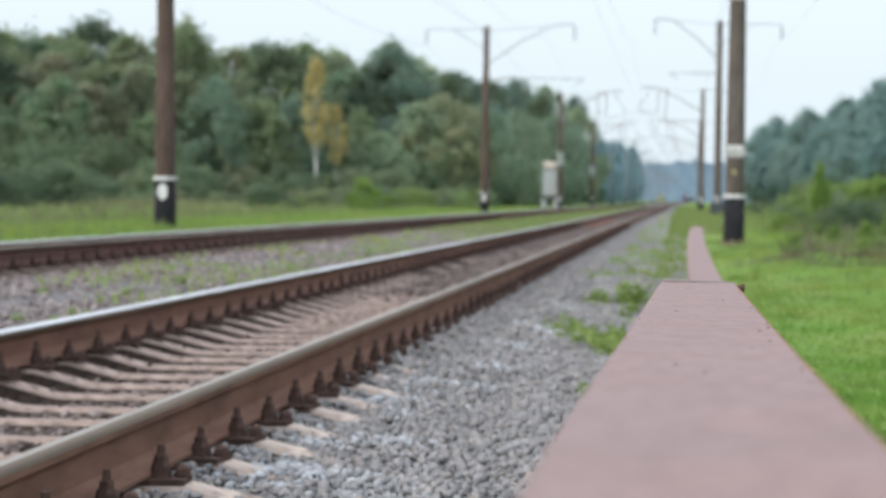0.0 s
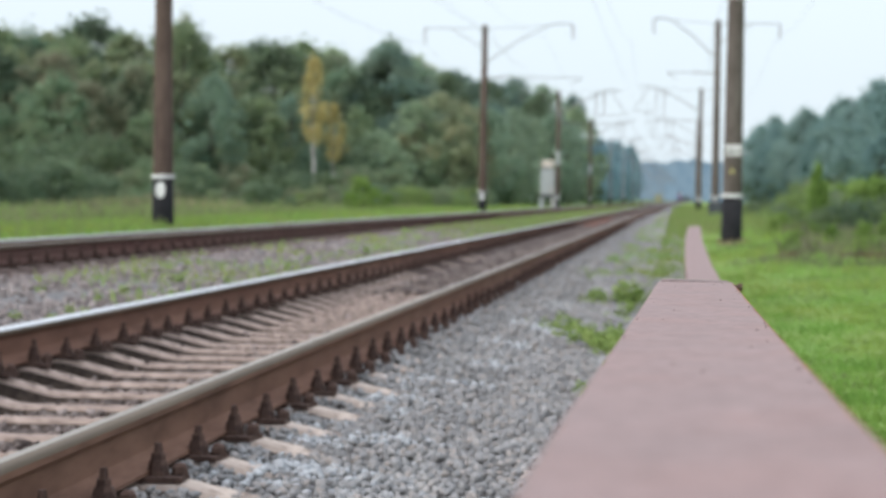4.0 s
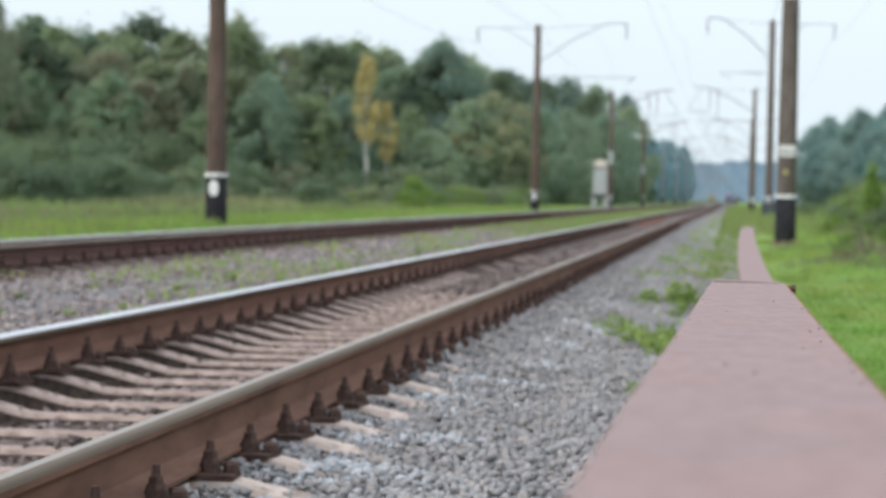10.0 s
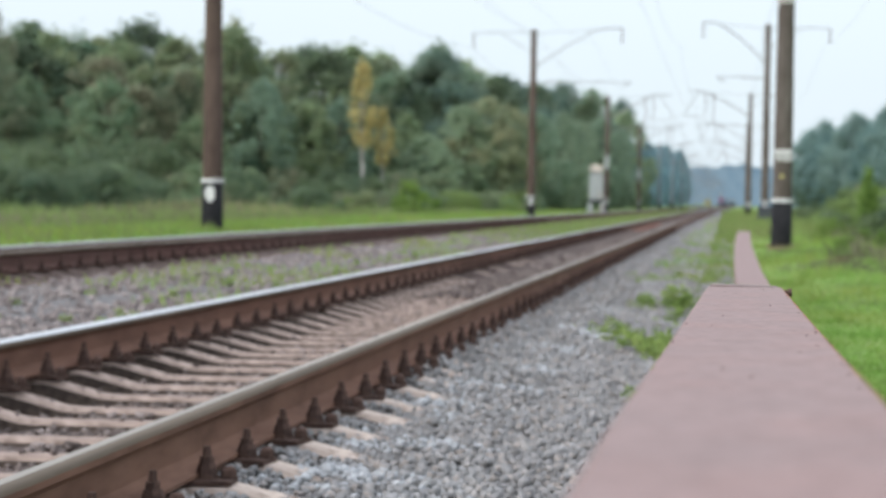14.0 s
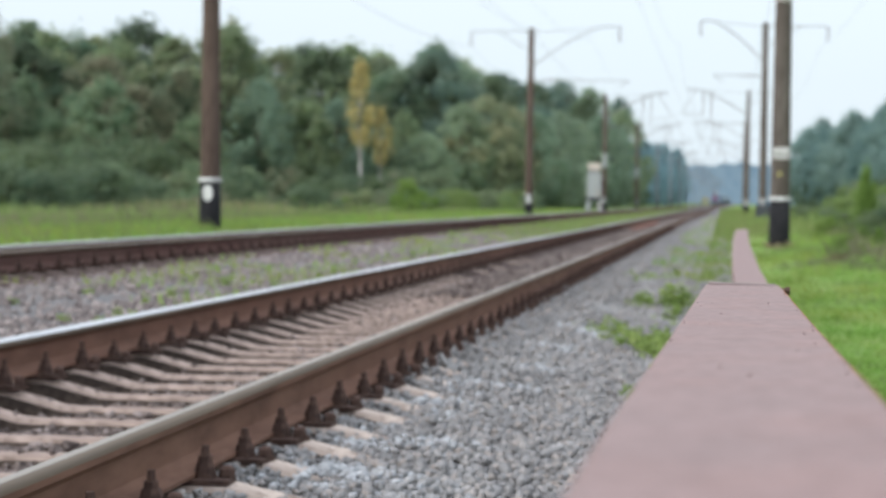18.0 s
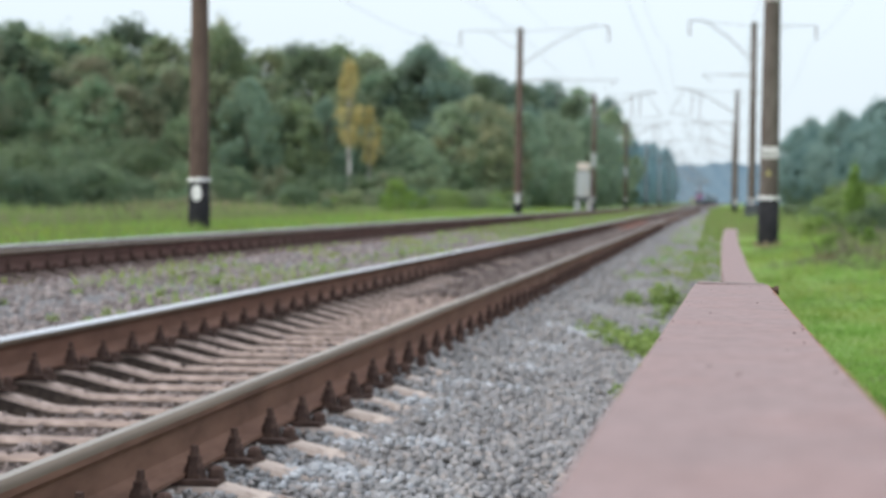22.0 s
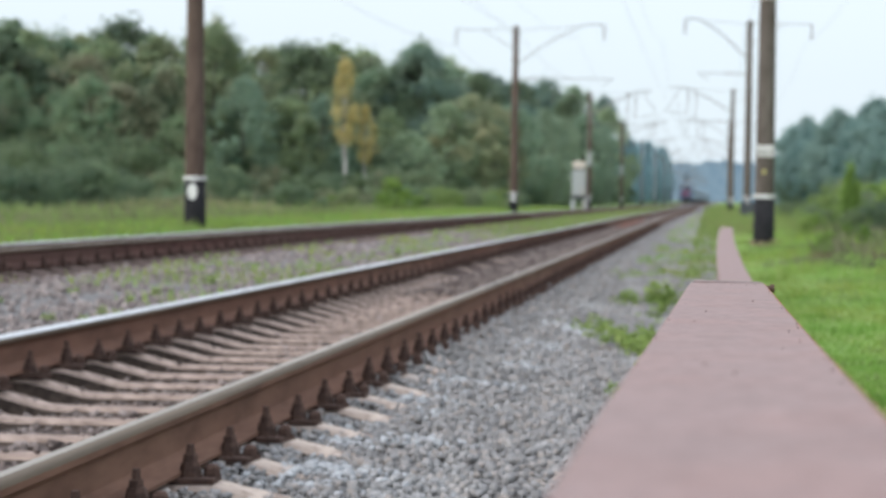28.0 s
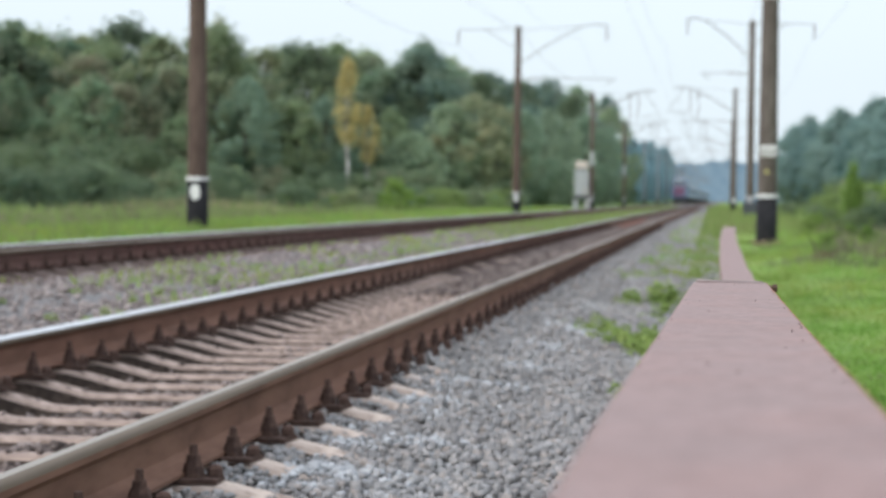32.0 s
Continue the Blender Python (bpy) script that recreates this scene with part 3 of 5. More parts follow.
beam("guard_beam", "far stretch of faded red beam, lower and slightly crooked", [4.7 + 0.5 * k for k in range(44)],
     lambda y: 0.150 + 0.00045 * max(0, y - 9.5) ** 2, lambda y: EYE_Z - 0.375 + 0.0030 * max(0, y - 11), 0.158, (6, 12, 18, 24), 0.006)


# ---- catenary masts ----
def insulator(bm, top, bottom, n=4, r=0.07):
    a, b = Vector(top), Vector(bottom)
    add_tube(bm, [a, b], 0.02, 6)
    for k in range(n):
        p = a.lerp(b, (k + 0.5) / n)
        d = (b - a).normalized() * 0.03
        add_tube(bm, [p - d, p + d], [r, r * 0.55], 10)


def mast(side, label, shaft_mat, group, reach, height, plate=False, high_plate=False, first=False, tube=0.027, overlap=False):
    """side: +1 when the track lies towards +x."""
    th = thing("catenary_mast", label, "catenary mast", group)
    part("shaft", tube_bm([(0, 0, -0.6), (0, 0, 1.3), (0, 0, height * 0.5), (0, 0, height)], [0.222, 0.208, 0.175, 0.142], 20), shaft_mat, th, "", True)
    part("base_coating", tube_bm([(0, 0, -0.6), (0, 0, 0.955)], [0.232, 0.220], 20), M_BLACK, th, "black bitumen coating at the foot", True)
    part("band", tube_bm([(0, 0, 0.955), (0, 0, 1.03)], 0.246, 20), M_WHITE, th, "white painted clamp band")
    if first:
        bm = bmesh.new()
        add_tube(bm, [(0.0, -0.228, 0.72), (0.0, -0.236, 0.72)], 0.135, 18)
        bmesh.ops.scale(bm, vec=(0.8, 1, 1.25), space=Matrix.Translation((0, 0, -0.72)), verts=bm.verts)
        part("painted_disc", bm, M_WHITE, th, "white painted oval mark")
    if plate:
        part("band", tube_bm([(0, 0, 5.18), (0, 0, 5.36)], 0.186, 20), M_WHITE, th, "pale clamp band high on the shaft")
        pl = part("number_plate", box_bm(-0.17, 0.17, -0.222, -0.208, 1.83, 2.08, 0.004), M_WHITE, th, "white enamel plate")
        for k in range(4):
            part("bar", box_bm(-0.11 + 0.06 * k, -0.08 + 0.06 * k, -0.2265, -0.2235, 1.89, 1.98), M_STEEL, pl)
        bm = bmesh.new()
        vs = [bm.verts.new((x, y, z)) for y in (-0.222, -0.214) for x, z in ((-0.09, 1.47), (0.05, 1.47), (-0.02, 1.60))]
        for f in ((0, 1, 2), (5, 4, 3), (0, 3, 4, 1), (1, 4, 5, 2), (2, 5, 3, 0)):
            bm.faces.new([vs[k] for k in f])
        part("warning_sign", bm, M_YELLOW, th, "small faded yellow triangle")
    if high_plate:
        part("sign_board", box_bm(-0.19, 0.19, -0.25, -0.22, 3.5, 4.7, 0.004), M_BOX, th, "tall pale sign board")
    s, h = side, height
    # console that carries the catenary
    elbow = s * reach * 0.72
    pts = [(s * 0.16, 0, h - 1.9), (elbow * 0.55, 0, h - 0.78), (elbow, 0, h - 0.02), (s * reach * 0.84, 0, h + 0.10), (s * reach, 0, h + 0.08)]
    part("console", tube_bm(pts, tube, 8), M_STEEL, th, "bent steel tube console")
    part("tie_rod", tube_bm([(s * 0.1, 0, h - 0.2), (elbow, 0, h)], 0.014, 6), M_STEEL, th)
    if overlap:
        for u, low in ((0.60, 2.5), (0.73, 2.2)):
            bm = bmesh.new()
            insulator(bm, (s * reach * u, 0, h - 0.15), (s * reach * u, 0, h - 0.9), 4, 0.075)
            add_tube(bm, [(s * reach * u, 0, h), (s * reach * u + 0.05, 0, h - 0.5 * low), (s * reach * u - 0.06, 0, h - low)], 0.034, 6)
            part("hanger", bm, M_GLASSY, th, "hanging rod with insulators")
        part("stay", tube_bm([(s * reach * 0.84, 0, h), (s * reach * 1.06, 0, h - 1.7)], 0.03, 6), M_STEEL, th)
        part("clamp_bar", tube_bm([(s * reach * 0.78, 0, h - 2.1), (s * reach * 1.12, 0, h - 1.9)], 0.03, 6), M_STEEL, th)
    else:
        bm = bmesh.new()
        insulator(bm, (s * reach, 0, h + 0.06), (s * reach, 0, h - 0.72), 4, 0.07)
        part("insulator", bm, M_GLASSY, th)
    # registration arm to the contact wire
    bm = bmesh.new()
    add_tube(bm, [(s * 0.17, 0, h - 2.75), (s * 0.75, 0, h - 2.72)], 0.03, 6)
    arm = reach + (0.5 if s > 0 else -0.7)
    add_tube(bm, [(s * 1.25, 0, h - 2.70), (s * arm, 0, h - 2.72)], 0.022, 6)
    add_tube(bm, [(s * arm, 0, h - 2.72), (s * (arm - 0.5), 0, h - 3.05)], 0.018, 6)
    part("registration_arm", bm, M_STEEL, th)
    bm = bmesh.new()
    insulator(bm, (s * 0.7, 0, h - 2.72), (s * 1.3, 0, h - 2.70), 4, 0.065)
    part("insulator", bm, M_GLASSY, th)
    # feeder arm on the field side
    bm = bmesh.new()
    add_tube(bm, [(-s * 0.1, 0, h - 0.15), (-s * 3.15, 0, h - 0.18)], 0.02, 6)
    add_tube(bm, [(-s * 0.15, 0, h - 1.15), (-s * 1.75, 0, h - 0.2)], 0.02, 6)
    part("feeder_arm", bm, M_STEEL, th)
    bm = bmesh.new()
    insulator(bm, (-s * 3.15, 0, h - 0.2), (-s * 3.15, 0, h - 0.95), 4, 0.07)
    part("insulator", bm, M_GLASSY, th)
    # collars for cables down the shaft
    for z in (h - 1.95, h - 1.2, h - 0.25):
        part("collar", tube_bm([(0, 0, z - 0.06), (0, 0, z + 0.06)], 0.185, 14), M_STEEL, th)
    return th


L_GROUP, R_GROUP = "masts beside the far track", "masts beside the near track"
lp1 = mast(1, "brown concrete catenary mast with a white oval mark", M_POLE_DARK, L_GROUP, 4.6, 9.7, first=True)
lp1.matrix_basis = pose(-10.45, 41, 0.33, 0, -0.15, 0)
lp2 = copy_thing(lp1, pose(-9.95, 106, 0.28, 0, 0.25, 0))
lp2["label"] = "brown concrete catenary mast with a white mark near its foot"
lp3 = mast(1, "brown concrete catenary mast with a pale sign board beside a cabinet", M_POLE_DARK, L_GROUP, 5.2, 9.7, high_plate=True, first=True, tube=0.05, overlap=True)
lp3.matrix_basis = pose(-9.7, 171, 0.3)
copy_thing(lp3, pose(-9.65, 236, 0.3))
lp5 = mast(1, "distant concrete catenary mast beside the far track, paled for haze", M_POLE_HAZE, L_GROUP, 5.2, 9.7, tube=0.05, overlap=True)
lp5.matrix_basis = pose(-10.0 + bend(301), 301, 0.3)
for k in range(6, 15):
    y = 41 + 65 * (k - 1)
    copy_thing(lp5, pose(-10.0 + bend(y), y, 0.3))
rp1 = mast(-1, "grey-brown concrete catenary mast with number plate and black foot", M_POLE, R_GROUP, 3.3, 10.1, plate=True)
rp1.matrix_basis = pose(1.24, 44, 0.07, 0, 0.35, 0)
rp2 = mast(-1, "grey-brown concrete catenary mast with a white mark", M_POLE, R_GROUP, 3.3, 10.1, first=True, tube=0.032)
rp2.matrix_basis = pose(2.12, 106, 0.15, 0, 0.2, 0)
bm = box_bm(-0.35, 0.35, -0.5, 0.2, -0.2, 0.75, 0.04)
part("foot_box", bm, M_UNDER, rp2, "dark switch box at the mast foot")
rp3 = mast(-1, "slim grey-brown concrete catenary mast in the distance", M_POLE, R_GROUP, 5.1, 10.1, first=True, tube=0.045, overlap=True)
rp3.matrix_basis = pose(2.1, 171, 0.2, 0, 0.3, 0)
for x, y in ((2.7, 236), (3.3, 301), (4.0, 366)):
    copy_thing(rp3, pose(x, y, 0.2))["label"] = "distant concrete catenary mast beside the near track"


# ---- overhead wires ----
def wire(name, label, x0, z0, sag, y0, y1, radius, span=65.0):
    n = 8
    bm = bmesh.new()
    pts = []
    y = y0
    while y <= y1:
        u = ((y - 41) / span) % 1.0
        pts.append((x0 + bend(y), y, z0 - sag * 4 * u * (1 - u)))
        y += span / n
    add_tube(bm, pts, radius, 4)
    th = mesh_ob(name, bm, M_WIRE)
    return tagged(th, label, "wire", "overhead wires")


for tx, tz in ((-2.4, 0.305), (-6.8, 0.45)):
    cz = tz + 6.35
    wire("contact_wire", "taut copper contact wire over the track", tx, cz, 0.05, -24, 821, 0.004)
    wire("catenary_cable", "sagging catenary cable over the track", tx, cz + 2.55, 1.3, -24, 821, 0.004)
    th = thing("wire_droppers", "thin droppers between catenary cable and contact wire", "dropper", "overhead wires")
    for k in range(26):
        y = 158 + k * 8.1
        u = ((y - 41) / 65.0) % 1.0
        top = cz + 2.55 - 5.2 * u * (1 - u)
        part("dropper", tube_bm([(tx + bend(y), y, cz - 0.05), (tx + bend(y), y, top)], 0.004, 4), M_WIRE, th)
wire("feeder_wire", "sagging feeder wire on the mast arms", -13.1, 8.95, 0.9, -24, 821, 0.007)
wire("feeder_wire", "sagging feeder wire on the mast arms", 4.9, 9.1, 0.9, -24, 821, 0.0045)
wire("feeder_wire", "sagging feeder wire at the mast tops", -9.9, 9.85, 0.9, -24, 821, 0.006)
wire("feeder_wire", "sagging feeder wire at the mast tops", 1.9, 10.05, 0.9, -24, 821, 0.006)

# ---- trackside cabinet and hut ----
cab = thing("trackside_cabinet", "pale grey trackside cabinet with a beige cap on short legs", "cabinet", at=(-9.0, 146, 0.30))
part("body", box_bm(-0.50, 0.50, -0.45, 0.45, 0.95, 2.75, 0.03), M_BOX, cab)
part("door", box_bm(-0.44, 0.44, -0.475, -0.452, 1.02, 2.66, 0.008), M_BOX, cab)
part("cap", box_bm(-0.44, 0.44, -0.42, 0.42, 2.94, 3.42, 0.05), M_ROOFBOX, cab, "beige rounded cap")
part("neck", box_bm(-0.36, 0.36, -0.36, 0.36, 2.75, 2.94), M_STEEL, cab)
for x in (-0.42, 0.42):
    for y in (-0.3, 0.3):
        part("leg", box_bm(x - 0.15, x + 0.15, y - 0.1, y + 0.1, -0.2, 0.74, 0.01), M_BOX, cab, "pale block leg")
part("plinth", box_bm(-0.53, 0.53, -0.47, 0.47, 0.74, 0.95, 0.01), M_UNDER, cab, "dark plinth")

hut = thing("trackside_hut", "small faded yellow trackside hut far down the line", "hut", at=(-7.2, 1000, 0.6))
part("wall", box_bm(-1.5, 1.5, -2, 2, -0.1, 2.9, 0.02), M_YELLOW, hut)
bm = bmesh.new()
vs = [bm.verts.new(p) for p in ((-1.75, -2.2, 2.9), (1.75, -2.2, 2.9), (0, -2.2, 3.7), (-1.75, 2.2, 2.9), (1.75, 2.2, 2.9), (0, 2.2, 3.7))]
for f in ((0, 1, 2), (5, 4, 3), (0, 3, 4, 1), (1, 4, 5, 2), (2, 5, 3, 0)):
    bm.faces.new([vs[k] for k in f])
part("roof", bm, M_ROOF, hut)
part("window", box_bm(-0.5, 0.5, -2.03, -2.004, 1.1, 2.1), M_PANE, hut)

# ---- train on the far track: the front faces -y ----
TRAIN_X, TRAIN_Z = -6.7975, 0.45


def bogie(parent, y):
    b = part("bogie", box_bm(-1.25, 1.25, y - 1.9, y + 1.9, 0.45, 0.95, 0.06), M_UNDER, parent)
    for yy in (y - 1.3, y + 1.3):
        for x in (-0.80, 0.80):
            part("wheel", tube_bm([(x - 0.07, yy, 0.55), (x + 0.07, yy, 0.55)], 0.55, 16), M_UNDER, b)
    return b


loco = thing("locomotive", "blue electric locomotive with a dark red front panel", "locomotive")
prof = ((-1.5, 1.15), (1.5, 1.15), (1.52, 2.5), (1.47, 3.9), (1.2, 4.30), (0.6, 4.45), (-0.6, 4.45), (-1.2, 4.30), (-1.47, 3.9), (-1.52, 2.5))
part("body", sweep(prof, [0.35, 0.8, 19.2], lambda y: (0, 0)), M_BLUE, loco)
bm = bmesh.new()
vs = [bm.verts.new(p) for p in ((-1.42, 0.02, 0.95), (1.42, 0.02, 0.95), (1.45, -0.06, 3.0), (-1.45, -0.06, 3.0), (-1.47, 0.36, 0.95), (1.47, 0.36, 0.95), (1.49, 0.36, 3.0), (-1.49, 0.36, 3.0))]
for f in ((0, 1, 2, 3), (1, 5, 6, 2), (4, 0, 3, 7), (3, 2, 6, 7), (0, 4, 5, 1)):
    bm.faces.new([vs[k] for k in f])
part("front_panel", bm, M_BLUE, loco, "blue lower front")
part("front_stripe", box_bm(-1.05, 1.05, -0.075, 0.03, 1.30, 2.90, 0.02), M_RED, loco, "dark red centre panel of the front")
bm = bmesh.new()
vs = [bm.verts.new(p) for p in ((-1.44, -0.04, 3.0), (1.44, -0.04, 3.0), (1.3, 0.22, 4.1), (-1.3, 0.22, 4.1), (1.46, 0.36, 3.0), (-1.46, 0.36, 3.0), (1.35, 0.36, 4.3), (-1.35, 0.36, 4.3))]
for f in ((0, 1, 2, 3), (1, 4, 6, 2), (5, 0, 3, 7), (3, 2, 6, 7)):
    bm.faces.new([vs[k] for k in f])
part("cab_face", bm, M_PALE, loco, "pale grey-blue painted cab face")
for x in (-0.68, 0.68):
    w = part("windscreen", box_bm(x - 0.56, x + 0.56, -0.012, 0.012, -0.33, 0.33, 0.01), M_PANE, loco)
    w.matrix_basis = pose(0, 0.06, 3.52, -14, 0, 0)
    part("buffer", tube_bm([(x * 1.28, 0.05, 1.06), (x * 1.28, -0.45, 1.06), (x * 1.28, -0.5, 1.06)], [0.12, 0.12, 0.24], 12), M_UNDER, loco)
    part("headlight", tube_bm([(x * 1.45, -0.06, 1.62), (x * 1.45, -0.01, 1.62)], 0.13, 12), M_LAMP, loco)
    part("cab_roof_lamp", tube_bm([(x * 0.2, 0.1, 4.2), (x * 0.2, 0.34, 4.2)], 0.14, 10), M_LAMP, loco)
part("stripe", box_bm(-1.46, 1.46, -0.075, -0.062, 2.92, 3.0), M_PALE, loco)
part("skirt", box_bm(-1.4, 1.4, 0.1, 0.5, 0.18, 1.0, 0.05), M_UNDER, loco)
part("underframe", box_bm(-1.35, 1.35, 0.5, 19.0, 0.7, 1.15), M_UNDER, loco)
part("coupler", box_bm(-0.12, 0.12, -0.5, 0.1, 0.92, 1.18, 0.03), M_UNDER, loco)
for y in (4.0, 15.5):
    bogie(loco, y)
part("roof_equipment", box_bm(-0.95, 0.95, 1.2, 17.0, 4.45, 4.95, 0.08), M_ROOF, loco)
for y in (2.2, 16.8):
    bm = bmesh.new()
    for x in (-0.75, 0.75):
        add_tube(bm, [(x, y - 1.0, 4.9), (x * 0.8, y + 0.3, 5.4), (x * 0.7, y - 0.7, 6.1)], 0.07, 6)
    add_tube(bm, [(-1.0, y - 0.7, 6.08), (1.0, y - 0.7, 6.08)], 0.06, 6)
    add_tube(bm, [(-0.8, y - 1.0, 4.98), (0.8, y - 1.0, 4.98)], 0.06, 6)
    part("pantograph", bm, M_UNDER, loco)
for k in range(5):
    for s in (-1, 1):
        part("side_window", box_bm(s * 1.50 - 0.03, s * 1.50 + 0.03, 3.2 + 3 * k, 4.3 + 3 * k, 2.7, 3.3), M_PANE, loco)


for o in loco.children:
    if o.name.split(".")[0] not in ("bogie", "skirt", "buffer", "coupler"):
        o.location.z *= 1.12
        o.data.transform(Matrix.Diagonal((1.03, 1, 1.12, 1)))


def coach():
    th = thing("passenger_coach", "blue-grey passenger coach behind the locomotive", "railway coach", "coaches of the train")
    cp = ((-1.5, 1.1), (1.5, 1.1), (1.53, 2.6), (1.48, 3.4), (-1.48, 3.4), (-1.53, 2.6))
    part("body", sweep(cp, [0.3, 24.2], lambda y: (0, 0)), M_COACH, th)
    rp = ((-1.50, 3.40), (1.50, 3.40), (1.25, 3.85), (0.6, 4.12), (-0.6, 4.12), (-1.25, 3.85))
    part("roof", sweep(rp, [0.28, 24.22], lambda y: (0, 0)), M_ROOF, th, "grey rounded roof")
    for s in (-1, 1):
        w0 = None
        for k in range(9):
            m = pose(s * 1.525, 2.6 + 2.3 * k, 2.75)
            if w0 is None:
                w0 = part("window", box_bm(-0.02, 0.02, 0, 1.25, -0.42, 0.42), M_PANE, th)
                w0.matrix_basis = m
            else:
                again(w0, th, m)
        part("waist_stripe", box_bm(s * 1.535 - 0.006, s * 1.535 + 0.006, 0.4, 24.1, 1.95, 2.12), M_PALE, th)
    part("underframe", box_bm(-1.3, 1.3, 0.4, 24.1, 0.75, 1.1), M_UNDER, th)
    for y in (3.7, 20.8):
        bogie(th, y)
    return th


coaches = [coach()]
for k in range(17):
    coaches.append(copy_thing(coaches[0], Matrix()))


# ---- foliage ----
def leaf_cloud(rs, centres, radii, per, size, flat=0.7, heart=(0, 0, 0.4), kite=False, loose=0.13, deep=0.5, lift=0.0):
    """Small leaf sprays scattered in the shells of many clumps: vertices, faces and the soft normals of the clumps."""
    n = len(centres) * per
    c = np.repeat(np.asarray(centres), per, axis=0)
    r = np.repeat(np.asarray(radii), per)
    d = rs.normal(size=(n, 3))
    d /= np.linalg.norm(d, axis=1)[:, None]
    rad = r * (deep + (1.06 - deep) * rs.uniform(0, 1, n) ** 0.6)
    p = c + d * rad[:, None] * np.array([1, 1, flat]) + rs.normal(size=(n, 3)) * (loose * r)[:, None]
    out = p - np.asarray(heart)
    out /= np.linalg.norm(out, axis=1)[:, None]
    soft = d * (0.6 - lift) + out * 0.44 + rs.normal(size=(n, 3)) * 0.22 + np.array([0, 0, lift])
    soft /= np.linalg.norm(soft, axis=1)[:, None]
    nrm = soft + rs.normal(size=(n, 3)) * 0.5 + np.array([0, 0, 0.2])
    nrm /= np.linalg.norm(nrm, axis=1)[:, None]
    nrm *= np.where((nrm * soft).sum(1) < 0, -1, 1)[:, None]
    a = np.cross(nrm, rs.normal(size=(n, 3)))
    a /= np.linalg.norm(a, axis=1)[:, None]
    b = np.cross(nrm, a)
    s = size * rs.uniform(0.6, 1.35, n)[:, None]
    if kite:
        corners = [p - a * s, p - b * s * 0.55 + nrm * s * 0.12, p + a * s, p + b * s * 0.55 + nrm * s * 0.12]
    else:
        corners = [p - a * s, p - b * s * 0.9, p + a * s * 0.8 + b * s * 0.5]
    k = len(corners)
    return np.stack(corners, axis=1).reshape(-1, 3), np.arange(n * k).reshape(n, k), np.repeat(soft, k, axis=0)


def foliage(name, cloud, leaf, parent):
    v, f, soft = cloud
    me = raw_mesh(name, v, f, leaf)
    me.normals_split_custom_set_from_vertices(soft.tolist())
    ob = new(name, me)
    ob.parent = parent
    return ob


def tree(seed, label, leaf, bark, spread=0.30, base=0.22, clumps=75, per=165, size=0.0130, top=1.0, kind="tree", category="tree", limbs=9, lobe=1.0):
    """A tree of unit height: tapered trunk with limbs, and a crown of many small leaf sprays."""
    rs = np.random.RandomState(seed)
    th = thing(kind, label, category, "woods beside the line")
    bm = bmesh.new()
    lean = rs.uniform(-0.03, 0.03, 2)
    pts = [(lean[0] * t + 0.01 * math.sin(5 * t + seed), lean[1] * t, t * 0.9) for t in (-0.03, 0.0, 0.12, 0.3, 0.5, 0.7, 1.0)]
    add_tube(bm, pts, [0.024, 0.018, 0.015, 0.012, 0.009, 0.006, 0.002], 8)
    clumps, per = int(clumps * 1.5), int(per * 0.46)
    cs, rr = [], []
    for k in range(clumps):
        u = rs.uniform(0, 1)
        z = base + (0.97 - base) * u
        w = spread * math.sin(math.pi * min(1, max(0.05, 0.16 + 0.84 * u ** 0.9))) ** 0.7 * top if u > 0.3 else spread * (0.55 + 1.3 * u) * top
        ang, q = rs.uniform(0, math.tau), math.sqrt(rs.uniform(0.35, 1))
        cs.append((w * q * math.cos(ang), w * q * math.sin(ang), z))
        rr.append(rs.uniform(0.030, 0.078) * lobe)
    for k in range(limbs):
        x, y, z = cs[int(rs.randint(clumps))]
        z0 = max(base * 0.7, z - 0.16)
        add_tube(bm, [(lean[0] * z0, lean[1] * z0, z0 * 0.9), (x * 0.55, y * 0.55, z0 + 0.5 * (z - z0)), (x, y, z)], [0.006, 0.004, 0.0015], 5)
    part("trunk", bm, bark, th, "", True)
    foliage("crown", leaf_cloud(rs, cs, rr, per, size, 0.9, (0, 0, 0.42), loose=0.24, deep=0.3, lift=0.13), leaf, th)
    return th


def shrub(seed, label, leaf, clumps=20, per=45, size=0.06, name="shrub", group="shrubs beside the line", spread=0.6, stems=7, kite=False):
    rs = np.random.RandomState(seed)
    th = thing(name, label, "shrub" if name == "shrub" else "weed", group)
    bm = bmesh.new()
    cs, rr = [], []
    if not kite:
        clumps, per = clumps * 2, per // 2
    for k in range(clumps):
        ang, q, u = rs.uniform(0, math.tau), math.sqrt(rs.uniform(0, 1)), rs.uniform(0.02, 0.92)
        w = spread * (1 - 0.55 * u)
        cs.append((w * q * math.cos(ang), w * q * math.sin(ang), u))
        rr.append(rs.uniform(0.10, 0.2) if kite else rs.uniform(0.09, 0.19))
    for k in range(stems):
        x, y, z = cs[k % clumps]
        add_tube(bm, [(x * 0.15, y * 0.15, -0.05), (x * 0.6, y * 0.6, z * 0.6), (x, y, z)], [0.012, 0.007, 0.003], 5)
    part("stem", bm, M_BARK, th)
    foliage("leaves", leaf_cloud(rs, cs, rr, per, size, 0.9, (0, 0, 0.1) if kite else (0, 0, 0.5), kite), leaf, th)
    return th


def put(th, x, y, z, h, turn, label="", wide=1.0):
    c = copy_thing(th, pose(x, y, z, 0, 0, turn))
    c.scale = (h * wide, h * wide, h)
    if label:
        c["label"] = label
    return c


